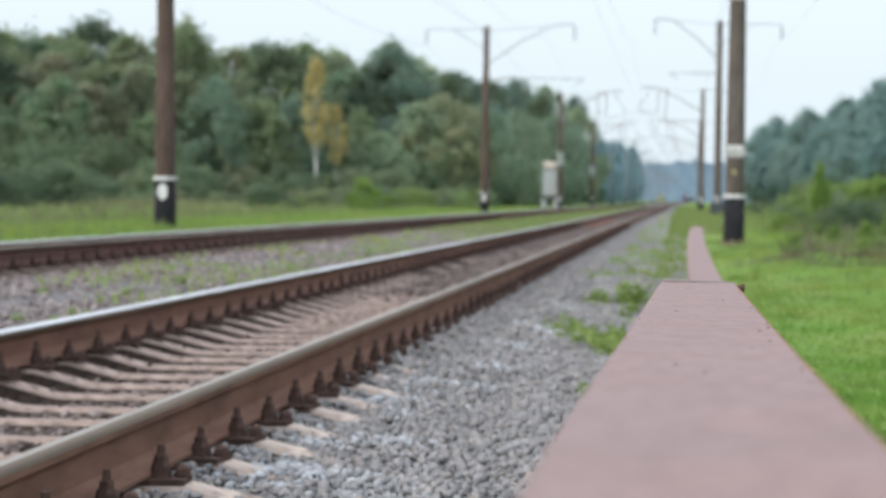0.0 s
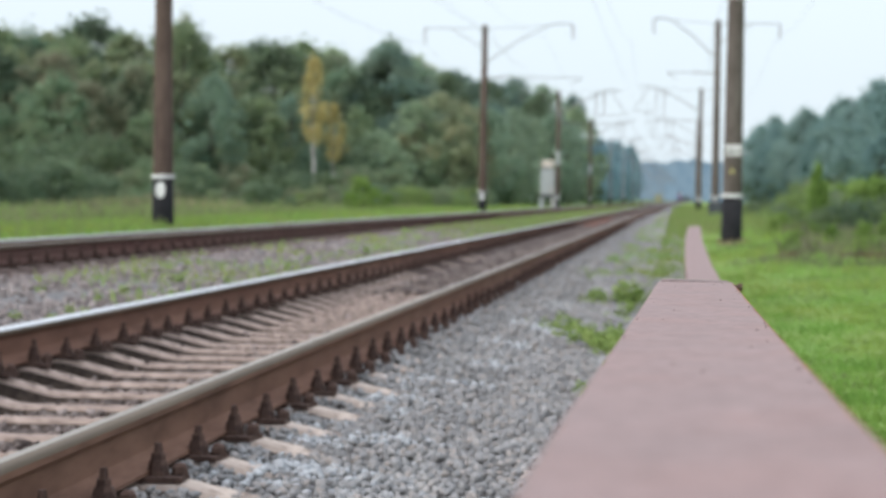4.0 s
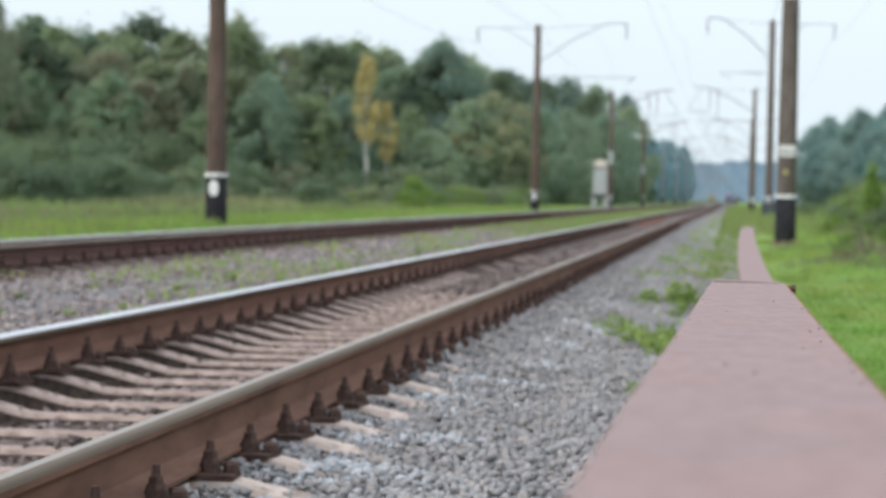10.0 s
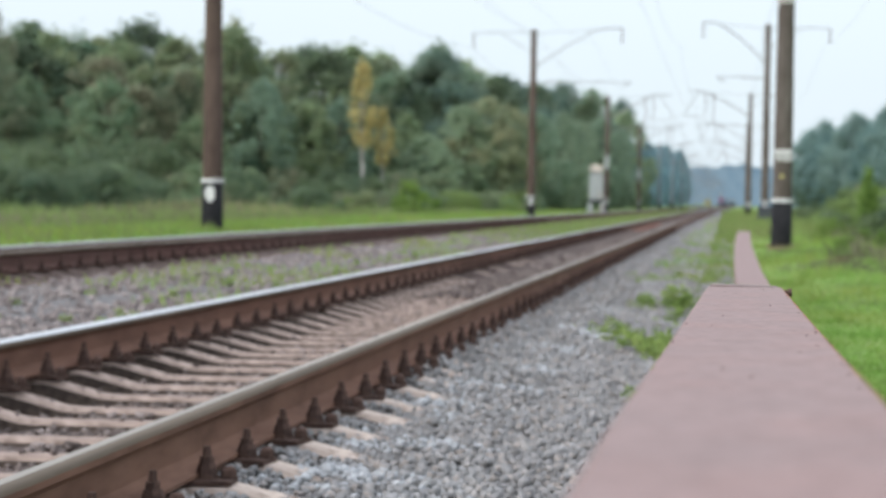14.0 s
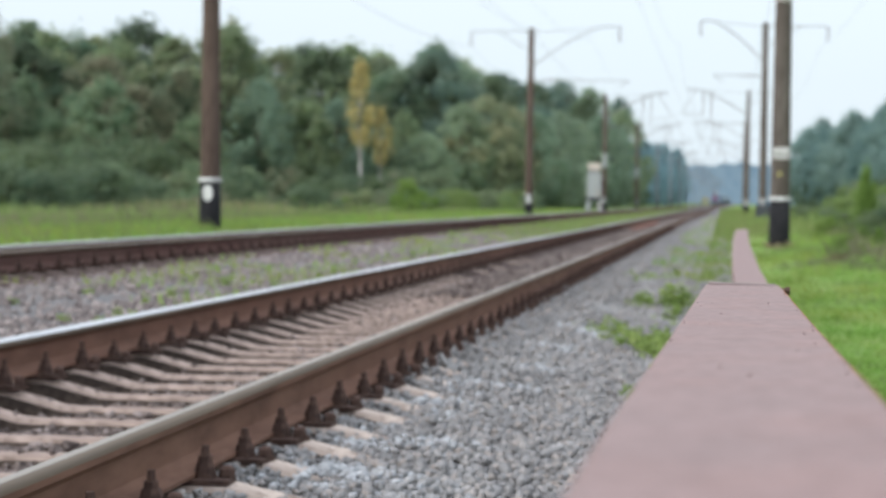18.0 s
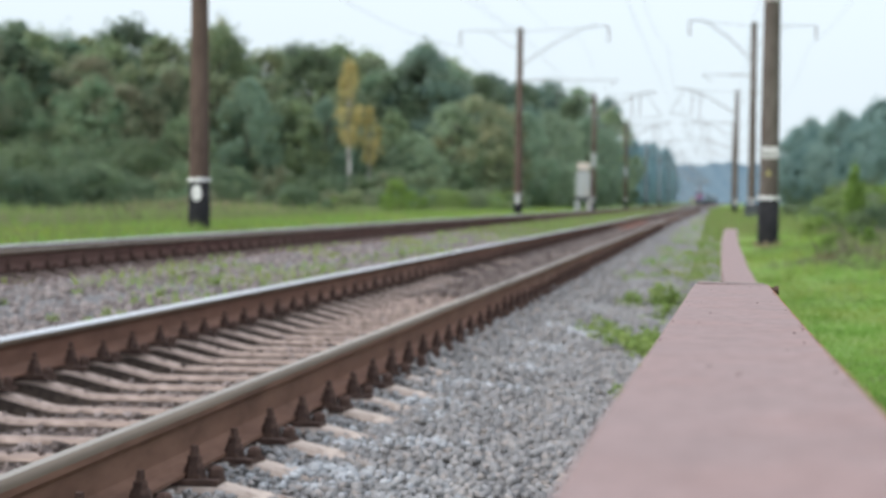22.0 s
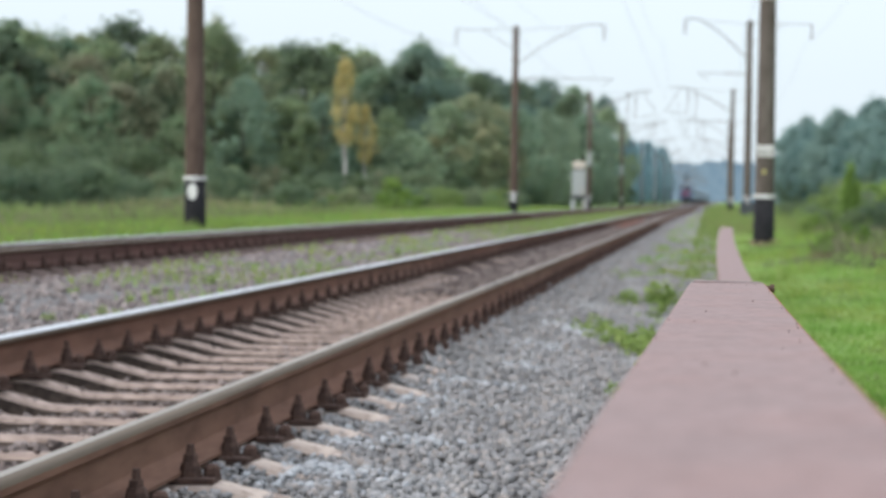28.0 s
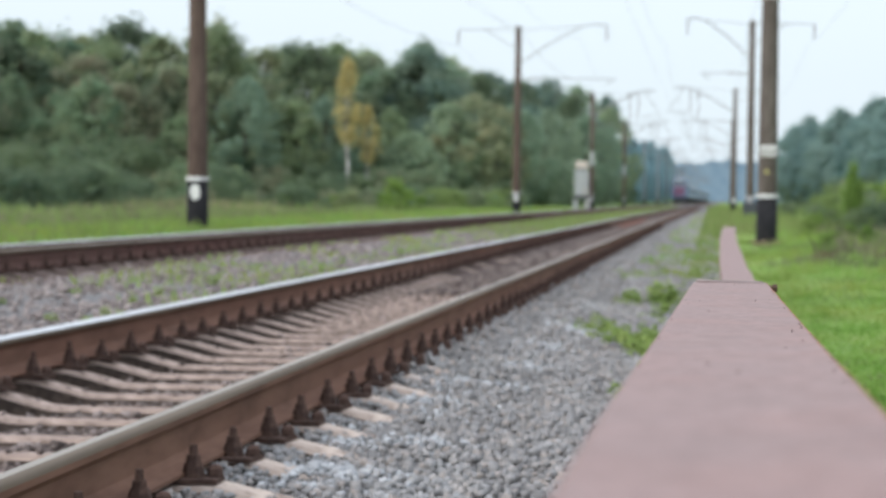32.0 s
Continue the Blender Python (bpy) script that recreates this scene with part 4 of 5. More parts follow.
def thicket(kind, rows, label):
    """Undergrowth that nobody could count: many bushes of one kind in one mesh; rows of (x, y, z, height, turn, width)."""
    leaves = [o for o in kind.children if o.name.startswith("leaves")][0].data
    n = len(leaves.vertices)
    co, nr = np.empty(n * 3, np.float32), np.empty(n * 3, np.float32)
    leaves.vertices.foreach_get("co", co)
    leaves.corner_normals.foreach_get("vector", nr)
    faces = np.empty(len(leaves.loops), np.int32)
    leaves.loops.foreach_get("vertex_index", faces)
    co, nr, faces = co.reshape(-1, 3), nr.reshape(-1, 3)[np.argsort(faces)], faces.reshape(len(leaves.polygons), -1)
    V, F, N = [], [], []
    for k, (x, y, z, h, turn, wide) in enumerate(rows):
        m = np.array(Matrix.Rotation(radians(turn), 3, "Z"))
        V.append((co * np.array([h * wide, h * wide, h])) @ m.T + np.array([x, y, z]))
        N.append(nr @ m.T)
        F.append(faces + n * k)
    ob = foliage("undergrowth", (np.concatenate(V), np.concatenate(F), np.concatenate(N)), leaves.materials[0], None)
    return tagged(ob, label, "undergrowth", kind="stuff")


KINDS = [tree(11, "tall broad-leaved tree in dense green leaf at the wood's edge", M_LEAF, M_BARK, 0.30, 0.10, 85),
         tree(12, "dark green broad-leaved tree in the wood", M_LEAF_DARK, M_BARK, 0.34, 0.10, 88),
         tree(13, "tall narrow green tree with a ragged crown", M_LEAF, M_BARK, 0.24, 0.20, 70),
         tree(14, "olive green tree turning to autumn colour", M_LEAF_OLIVE, M_BARK, 0.36, 0.06, 90),
         tree(15, "dark rounded tree with dense foliage", M_LEAF_DARK, M_BARK, 0.38, 0.10, 88),
         tree(16, "tree with browning leaves at the wood's edge", M_LEAF_WARM, M_BARK, 0.33, 0.12, 82),
         tree(17, "grey-green willow branching from the ground", M_LEAF_GREY, M_BARK, 0.40, 0.03, 92)]
BLUE_KINDS = [tree(21, "tree in the wood across the line, coloured bluish for haze", M_LEAF_BLUE, M_BARK, 0.33, 0.07, 80, lobe=1.1), tree(22, "tall tree at the wood's edge, coloured bluish for haze", M_LEAF_BLUE, M_BARK, 0.27, 0.08, 74, lobe=1.1)]
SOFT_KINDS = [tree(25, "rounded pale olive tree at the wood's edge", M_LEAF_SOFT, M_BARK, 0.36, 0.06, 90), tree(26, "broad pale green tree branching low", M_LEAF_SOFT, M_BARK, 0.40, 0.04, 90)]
FAR_KINDS = [tree(27, "broad-leaved tree in the wood, colour dulled for haze", M_LEAF_FAR, M_BARK, 0.30, 0.10, 85), tree(28, "rounded tree with dense foliage, colour dulled for haze", M_LEAF_FAR, M_BARK, 0.38, 0.10, 88)]
MIST_KINDS = [tree(23, "tree far along the line, paled and blued for haze", M_LEAF_MIST, M_BARK, 0.33, 0.05, 80), tree(24, "tall tree far along the line, paled and blued for haze", M_LEAF_MIST, M_BARK, 0.27, 0.06, 74)]
WILLOW = tree(34, "pale grey-green willow at the wood's edge", M_LEAF_WILLOW, M_BARK, 0.38, 0.03, 92)
AUTUMN = tree(32, "rounded olive tree with browning top", M_LEAF_AUTUMN, M_BARK, 0.36, 0.06, 90)
AIRY = tree(33, "tall thin tree with a loose browning crown", M_LEAF_AUTUMN, M_BARK, 0.17, 0.30, 60, 60, 0.013, lobe=0.9)
BIRCH = tree(31, "slender birch with yellowing leaves and pale trunk", M_LEAF_YELLOW, M_BIRCH, 0.105, 0.42, 60, 75, 0.0110, category="birch", lobe=0.85)
OLIVE_BUSH = shrub(41, "broad olive green shrub at the foot of the wood", M_LEAF_OLIVE, 16, 110, 0.034)
DARK_BUSH = shrub(42, "dark green shrub at the foot of the wood", M_LEAF_DARK, 16, 110, 0.034)
FRESH_BUSH = shrub(43, "bright green leafy young shrub", M_LEAF_FRESH, 14, 110, 0.040, spread=0.45)
GREEN_BUSH = shrub(45, "green leafy shrub at the foot of the wood", M_LEAF, 16, 110, 0.034, spread=0.55)
WARM_BUSH = shrub(46, "browning shrub at the foot of the wood", M_LEAF_WARM, 15, 110, 0.034, spread=0.65)
SCRUB = shrub(44, "low pale green scrub", M_MEADOW, 16, 110, 0.030, spread=0.75)
STORE = [SCRUB, GREEN_BUSH, WARM_BUSH, *KINDS, *BLUE_KINDS, *MIST_KINDS, *FAR_KINDS, *SOFT_KINDS, WILLOW, AUTUMN, AIRY, BIRCH, OLIVE_BUSH, DARK_BUSH, FRESH_BUSH]

# edge of the left wood: bearing (x over y) and distance at which trees stand 13 m above the lens
EDGE = ((-0.40, 150), (-0.345, 151), (-0.305, 151), (-0.274, 159), (-0.245, 141), (-0.224, 178), (-0.192, 162), (-0.167, 185), (-0.149, 174), (-0.128, 181), (-0.111, 200), (-0.0935, 230), (-0.070, 248), (-0.0435, 285), (-0.037, 300))
rng = random.Random(77)
under = []
a = -0.40
while a < -0.043:
    d0 = along(EDGE, a)
    step = 3.6 / d0
    for depth, lo, hi, pick in ((1.16, 0.88, 1.02, (0, 1, 2, 3, 4)), (1.06, 0.82, 0.98, (0, 1, 2, 3, 3, 4, 5)), (0.97, 0.45, 0.80, (0, 0, 2, 3, 3, 3, 4, 5, 6))):
        if depth < 1 and (rng.random() < 0.25 or -0.195 < a < -0.095):
            continue
        b = a + rng.uniform(-0.5, 0.5) * step
        d = d0 * depth * rng.uniform(0.97, 1.03)
        x, z = b * d, along(LAND, b * d)
        h = (EYE_Z + 13.0 * d / d0 - z) * rng.uniform(lo, hi)
        near_line = x > -20
        h *= 1.11 if b > -0.085 else 1.06 if b > -0.105 else 1.04 if b > -0.155 else 1.14 if b > -0.178 else 1.0 if -0.225 < b < -0.185 else 1.03 if b < -0.29 else 1.0
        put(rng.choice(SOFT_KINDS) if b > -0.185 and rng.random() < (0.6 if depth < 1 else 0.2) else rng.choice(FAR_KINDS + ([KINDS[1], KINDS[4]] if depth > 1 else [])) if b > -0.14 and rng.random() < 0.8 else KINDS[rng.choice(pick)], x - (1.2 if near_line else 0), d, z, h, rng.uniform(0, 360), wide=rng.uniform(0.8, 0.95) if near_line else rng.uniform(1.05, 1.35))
    d = d0 * 1.1
    under.append((a * d, d, along(LAND, a * d), rng.uniform(4.0, 5.5), rng.uniform(0, 360), 1.5))
    if rng.random() < 0.85:
        d = d0 * rng.uniform(0.84, 0.90)
        x = (a + rng.uniform(-0.5, 0.5) * step) * d
        put(rng.choice((GREEN_BUSH, DARK_BUSH, DARK_BUSH)), x, d, along(LAND, x), rng.uniform(2.6, 4.6), rng.uniform(0, 360), wide=1.25)
    a += step

# the wood runs on beside the line
for k in range(24):
    y = 318 + 9.75 * k
    for near, far in ((1.0, 0.0), (1.35, 6.0)):
        xx = -y * (0.0450 - 0.0255 * (k / 23)) * near - far + rng.uniform(-0.7, 0.7)
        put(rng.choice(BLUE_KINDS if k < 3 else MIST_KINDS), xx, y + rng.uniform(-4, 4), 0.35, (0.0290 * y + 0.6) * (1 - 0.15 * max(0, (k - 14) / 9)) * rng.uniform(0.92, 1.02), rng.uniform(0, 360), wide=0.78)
    under.append((-y * 0.05, y + 3, 0.35, rng.uniform(4, 6), rng.uniform(0, 360), 1.6))
put(KINDS[5], -0.402 * 150, 150, 0.7, 17.5, 40, "tall tree with browning leaves at the wood's edge")
# trees that stand out before the wood: a dark dome, a broad olive crown with browning tops, a round low one, willows
for kind, bx, by, hh, wide in ((KINDS[1], -0.1122, 192, 12.4, 1.0), (SOFT_KINDS[0], -0.1270, 164, 8.4, 1.05), (AUTUMN, -0.1150, 166, 9.2, 1.1), (AUTUMN, -0.1030, 168, 8.4, 0.95), (SOFT_KINDS[1], -0.1460, 152, 5.6, 1.25),
                               (KINDS[1], -0.1450, 186, 13.6, 1.2), (KINDS[0], -0.1620, 182, 12.6, 1.1), (SOFT_KINDS[1], -0.0900, 170, 8.0, 0.95), (WILLOW, -0.0790, 178, 8.6, 0.9), (WILLOW, -0.0690, 188, 8.2, 0.85), (SOFT_KINDS[0], -0.0600, 202, 9.2, 0.8), (WILLOW, -0.0520, 222, 8.6, 0.7), (KINDS[4], -0.0660, 226, 12.4, 0.9),
                               (KINDS[0], -0.3620, 142, 8.8, 0.9), (KINDS[2], -0.3520, 146, 9.4, 1.0), (KINDS[0], -0.1560, 158, 7.6, 0.9), (AIRY, -0.2440, 172, 16.3, 0.6), (KINDS[5], -0.3730, 140, 14.6, 0.5), (KINDS[5], -0.2700, 150, 10.4, 0.7), (SOFT_KINDS[0], -0.2300, 150, 9.6, 0.9), (SOFT_KINDS[1], -0.2120, 152, 8.0, 0.9), (SOFT_KINDS[0], -0.1900, 156, 8.4, 0.8), (SOFT_KINDS[1], -0.1680, 160, 6.4, 1.0), (KINDS[0], -0.3500, 168, 12.9, 1.2), (KINDS[3], -0.3620, 174, 13.4, 1.2), (KINDS[2], -0.3390, 170, 14.6, 1.3), (KINDS[0], -0.3270, 172, 14.8, 1.3), (KINDS[3], -0.3150, 174, 14.4, 1.2), (KINDS[1], -0.2220, 190, 11.6, 1.2), (KINDS[0], -0.3020, 166, 13.8, 1.1), (KINDS[4], -0.2500, 176, 13.0, 1.0), (KINDS[0], -0.3100, 138, 9.0, 1.1), (KINDS[0], -0.2050, 152, 8.2, 1.1)):
    put(kind, bx * by, by, along(LAND, bx * by), hh, rng.uniform(0, 360), wide=wide)
# yellowing birches in front of the wood
for bx, by, hh, ww in ((-0.1784, 148, 10.9, 0.80), (-0.1682, 149, 7.5, 0.75), (-0.1640, 151, 6.2, 0.7)):
    put(BIRCH, bx * by, by, 0.4, hh, rng.uniform(0, 360), wide=ww)
# bright shrubs in the verge
for bx, by, hh in ((-0.1535, 92, 1.5), (-0.148, 94, 1.0), (-0.160, 93, 0.8), (-0.141, 95, 0.7), (-0.325, 78, 0.85), (-0.318, 80, 0.6), (-0.333, 79, 0.5), (-0.12, 120, 0.7), (-0.21, 110, 1.0), (-0.185, 100, 0.7)):
    put(FRESH_BUSH, bx * by, by, 0.38, hh, rng.uniform(0, 360), wide=1.15)
for k in range(90):
    bx = -0.37 + 0.31 * k / 90 + rng.uniform(-0.004, 0.004)
    d = along(EDGE, bx) * rng.uniform(0.70, 0.88)
    put(rng.choice((OLIVE_BUSH, DARK_BUSH, DARK_BUSH, DARK_BUSH, WARM_BUSH, GREEN_BUSH)), bx * d, d, along(LAND, bx * d), rng.uniform(0.8, 3.2) * rng.uniform(0.6, 1.0), rng.uniform(0, 360), "loose shrub in the tall grass before the wood", wide=1.2)
for k in range(34):
    bx = -0.38 + 0.25 * k / 34 + rng.uniform(-0.006, 0.006)
    d = rng.uniform(82, 108)
    if abs(bx + 0.15) < 0.016:
        d = 114
    if bx < -0.29:
        d += 18
    put(rng.choice((OLIVE_BUSH, GREEN_BUSH, DARK_BUSH, WARM_BUSH)), bx * d, d, along(LAND, bx * d), rng.uniform(0.5, 1.5) * (0.5 + 0.5 * min(1, (-0.09 - bx) * 12)), rng.uniform(0, 360), "loose bush standing out in the meadow", wide=1.4)
for k in range(16):
    bx = -0.385 + 0.085 * k / 16 + rng.uniform(-0.003, 0.003)
    d = rng.uniform(96, 122)
    put(rng.choice((DARK_BUSH, DARK_BUSH, GREEN_BUSH)), bx * d, d, along(LAND, bx * d), rng.uniform(2.0, 3.6), rng.uniform(0, 360), "dark shrub at the edge of the meadow", wide=1.1)
for k in range(20):
    bx = -0.385 + 0.095 * k / 20 + rng.uniform(-0.003, 0.003)
    d = rng.uniform(60, 68) + max(0.0, (bx + 0.33) * 700)
    put(DARK_BUSH, bx * d, d, along(LAND, bx * d), rng.uniform(1.0, 1.9), rng.uniform(0, 360), "dark shrub at the edge of the meadow", wide=1.2)
weeds = [[], [], [], []]
for k in range(46):
    d = rng.uniform(118, 150)
    x = d * rng.uniform(-0.150, -0.085)
    weeds[rng.randrange(4)].append((x, d, along(LAND, x), rng.uniform(0.5, 1.5), rng.uniform(0, 360), 1.6))
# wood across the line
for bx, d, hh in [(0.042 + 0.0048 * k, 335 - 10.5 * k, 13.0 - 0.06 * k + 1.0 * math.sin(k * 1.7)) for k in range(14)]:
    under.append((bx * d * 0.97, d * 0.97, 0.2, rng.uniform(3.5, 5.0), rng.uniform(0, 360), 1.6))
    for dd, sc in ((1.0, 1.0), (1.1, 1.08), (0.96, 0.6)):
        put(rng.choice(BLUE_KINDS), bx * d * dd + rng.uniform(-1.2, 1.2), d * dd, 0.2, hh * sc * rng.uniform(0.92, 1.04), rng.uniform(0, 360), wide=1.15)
for k in range(22):
    d = rng.uniform(82, 125)
    x = d * rng.uniform(0.034, 0.064)
    weeds[1 + rng.randrange(3)].append((x, d, 0.1, rng.uniform(0.35, 0.8), rng.uniform(0, 360), 1.8))
thicket(DARK_BUSH, under, "dense dark undergrowth in the woods")
for kind, rows, label in zip((SCRUB, OLIVE_BUSH, DARK_BUSH, GREEN_BUSH), weeds, ("pale green weeds at the wood's foot", "low olive growth at the wood's foot", "low dark green growth at the wood's foot", "low green growth at the wood's foot")):
    thicket(kind, rows, label)
# scrub right of the masts
for k in range(58):
    y = rng.uniform(57, 98)
    x = y * rng.uniform(0.052, 0.125)
    put(rng.choice((SCRUB, FRESH_BUSH, SCRUB, OLIVE_BUSH, SCRUB)), x, y, 0.05, rng.uniform(0.8, 1.5) * min(1.0, 0.55 + (x / y - 0.05) * 20) * (y / 62), rng.uniform(0, 360), "low olive scrub with tall weeds beside the line", wide=1.25)
for x, y, hh, ww in ((3.45, 37.5, 0.55, 0.9), (3.95, 38, 0.70, 0.9), (4.3, 38.5, 0.85, 0.9), (5.2, 58, 1.5, 0.9), (5.9, 59, 1.6, 0.9), (6.5, 60, 1.5, 0.9), (3.9, 57, 1.95, 0.32), (4.1, 57.5, 1.5, 0.4), (3.1, 41, 0.45, 0.9), (2.5, 52, 0.5, 1.2), (2.9, 56, 0.6, 1.2)):
    put(FRESH_BUSH, x, y, 0.05, hh, rng.uniform(0, 360), "bright green leafy bush in the rough grass", wide=ww)
for k in range(26):
    y = rng.uniform(33, 47)
    x = y * rng.uniform(0.052, 0.125)
    put(rng.choice((SCRUB, FRESH_BUSH, SCRUB)), x, y, along(LAND, x) - 0.02, rng.uniform(0.12, 0.42), rng.uniform(0, 360), "small leafy plant in the rough grass", wide=1.3)
for x, y, hh in ((3.26, 35.5, 0.24), (3.7, 52, 0.75), (4.3, 53, 0.95), (4.9, 54, 1.05), (5.7, 56, 1.1), (6.3, 55, 0.9)):
    put(DARK_BUSH, x, y, 0.05, hh, rng.uniform(0, 360), "darker green bush in the scrub", wide=1.2)
for st in STORE:
    for o in st.children_recursive:
        bpy.data.objects.remove(o)
    bpy.data.objects.remove(st)

# ---- distant woods that close the view ----
rs = np.random.RandomState(8)


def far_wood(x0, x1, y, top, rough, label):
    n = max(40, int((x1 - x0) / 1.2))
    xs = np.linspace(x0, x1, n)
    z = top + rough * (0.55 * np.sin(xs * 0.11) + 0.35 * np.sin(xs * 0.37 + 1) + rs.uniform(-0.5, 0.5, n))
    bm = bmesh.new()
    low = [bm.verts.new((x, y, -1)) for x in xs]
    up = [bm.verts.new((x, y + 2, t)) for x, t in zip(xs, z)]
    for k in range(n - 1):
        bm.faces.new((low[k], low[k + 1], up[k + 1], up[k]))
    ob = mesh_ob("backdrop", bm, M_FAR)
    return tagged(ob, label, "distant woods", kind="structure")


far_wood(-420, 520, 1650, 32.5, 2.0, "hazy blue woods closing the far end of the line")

# ---- ballast stones ----
ROCK_V = np.array([(x, y, z) for x in (-1, 1) for y in (-1, 1) for z in (-1, 1)]) * 0.62
ROCK_F = np.array([(0, 1, 3, 2), (4, 6, 7, 5), (0, 4, 5, 1), (2, 3, 7, 6), (0, 2, 6, 4), (1, 5, 7, 3)])


def turns(rs, n):
    q = rs.normal(size=(n, 4))
    q /= np.linalg.norm(q, axis=1)[:, None]
    w, x, y, z = q.T
    return np.stack([np.stack([1 - 2 * (y * y + z * z), 2 * (x * y - z * w), 2 * (x * z + y * w)], -1), np.stack([2 * (x * y + z * w), 1 - 2 * (x * x + z * z), 2 * (y * z - x * w)], -1),
                     np.stack([2 * (x * z - y * w), 2 * (y * z + x * w), 1 - 2 * (x * x + y * y)], -1)], 1)


def stones(rs, x, y, z, size):
    n = len(x)
    v = ROCK_V[None] * rs.uniform(0.62, 1.3, (n, 8, 1)) * rs.uniform(0.7, 1.3, (n, 8, 3)) * rs.uniform(0.6, 1.4, (n, 1, 3))
    v = np.einsum("nij,nkj->nki", turns(rs, n), v) * size[:, None, None]
    v[:, :, 2] *= 0.8
    v += np.stack([x, y, z], -1)[:, None]
    f = ROCK_F[None] + 8 * np.arange(n)[:, None, None]
    return v.reshape(-1, 3), f.reshape(-1, 4)


rs = np.random.RandomState(3)
BX, BZ = [p[0] for p in BED], [p[1] for p in BED]


def spread(n, x0, x1, y0, y1, power):
    """Points whose density falls off with the distance."""
    u = rs.uniform(0, 1, n)
    return rs.uniform(x0, x1, n), y0 * (y1 / y0) ** (u ** power)


heaps = {"clean": ([], []), "pale": ([], []), "dirty": ([], []), "brown": ([], []), "red": ([], [])}
for n, x0, x1, y0, y1, s0, s1, lift in ((50000, -1.54, 0.10, 4.2, 60, 0.008, 0.020, 0.012), (6500, -1.47, -0.98, 9.2, 110, 0.011, 0.024, 0.032), (5000, -1.05, -0.12, 4.2, 18, 0.012, 0.022, 0.018), (16000, -2.95, -1.75, 4.5, 45, 0.012, 0.026, 0.004), (5200, -3.05, -1.75, 19, 42, 0.015, 0.030, 0.052), (9500, -3.08, -1.72, 32, 110, 0.018, 0.036, 0.072), (12500, -5.85, -3.40, 8.0, 60, 0.013, 0.029, 0.008), (3000, -7.4, -6.2, 13, 60, 0.016, 0.032, 0.0),
                                        (800, -3.04, -2.62, 66, 90, 0.02, 0.04, 0.095), (4000, -1.30, -0.25, 50, 130, 0.03, 0.05, 0.0), (2600, 0.02, 0.48, 14, 110, 0.012, 0.026, 0.045), (2500, -9.4, -7.8, 18, 70, 0.02, 0.035, 0.0)):
    x, y = spread(n, x0, x1, y0, y1, 0.85)
    size = rs.uniform(s0, s1, n)
    z = np.interp(x, BX, BZ) + lift + rs.uniform(-0.012, 0.016, n)
    if x1 in (0.10, -0.98):
        # the ends of the first sleepers lie bare
        on_sleeper = (np.abs((y - 3.686 + PITCH / 2) % PITCH - PITCH / 2) < 0.115) & (x < -1.30 + 0.05 * np.sin(y * 5.0) - 0.03 * (y > 8.3)) & (y < 10.2)
        z = z - 0.060 * on_sleeper + np.where((x < -1.36) & ~on_sleeper, 0.016, 0) - 0.006 * ((x < -1.05) & (y < 9.8))
    v, f = stones(rs, x, y, z, size)
    V, F = heaps["dirty" if (x0, x1) in ((-2.95, -1.75), (-3.05, -1.75), (-3.08, -1.72), (-7.4, -6.2)) else "brown" if x1 == -3.40 else "red" if x1 == -2.62 else "clean"]
    F.append(f + sum(len(q) for q in V))
    V.append(v)
# a few stones lie on the hollowed middles of the sleepers
for k in range(2, 32):
    n = 5 + k // 2
    x, y = rs.uniform(-2.95, -1.72, n), 3.686 + PITCH * k + rs.uniform(-0.05, 0.05, n)
    v, f = stones(rs, x, y, 0.048 + 0.10 * np.clip(np.abs(x + 2.4) - 0.42, 0, 1), rs.uniform(0.009, 0.019, n))
    V, F = heaps["dirty"]
    F.append(f + sum(len(q) for q in V))
    V.append(v)
for px, py, rx, ry in ((-1.14, 9.7, 0.24, 0.16), (-1.08, 8.75, 0.16, 0.10), (-1.14, 6.4, 0.22, 0.16), (-1.02, 7.35, 0.18, 0.12), (-1.0, 10.9, 0.16, 0.2), (-1.05, 12.4, 0.2, 0.3), (-1.1, 5.5, 0.2, 0.16), (-0.95, 14.2, 0.2, 0.4)):
    n = int(1000 * rx * ry * 4)
    x, y = px + rs.normal(0, rx * 0.55, n), py + rs.normal(0, ry * 0.55, n)
    v, f = stones(rs, x, y, np.interp(x, BX, BZ) + 0.016 + rs.uniform(-0.01, 0.016, n), rs.uniform(0.010, 0.022, n))
    V, F = heaps["pale"]
    F.append(f + sum(len(q) for q in V))
    V.append(v)
n = 2600
x, y = spread(n, -1.43, -0.95, 4.2, 15, 0.9)
keep = np.array([noise.noise((float(p) * 2.5, float(q) * 1.8, 9.1)) > -0.15 for p, q in zip(x, y)]) & (np.abs((y - 3.686 + PITCH / 2) % PITCH - PITCH / 2) > 0.11)
x, y = x[keep], y[keep]
v, f = stones(rs, x, y, np.interp(x, BX, BZ) + 0.014 + rs.uniform(-0.01, 0.012, len(x)), rs.uniform(0.009, 0.018, len(x)))
V, F = heaps["pale"]
F.append(f + sum(len(q) for q in V))
V.append(v)
for key, mat, label in (("pale", M_STONE_PALE, "whitish lime-dusted stones near the sleeper ends"), ("clean", M_STONE, "loose grey and pinkish crushed granite stones"), ("brown", M_STONE_BROWN, "weathered brownish stones between the tracks"), ("dirty", M_STONE_DIRTY, "rust-dusted brown stones between the rails"), ("red", M_STONE_RED, "patch of brick-red dusted stones inside the rail")):
    V, F = heaps[key]
    tagged(new("ballast_stones", raw_mesh("ballast_stones", np.concatenate(V), np.concatenate(F), mat)), label, "ballast stones", kind="stuff")

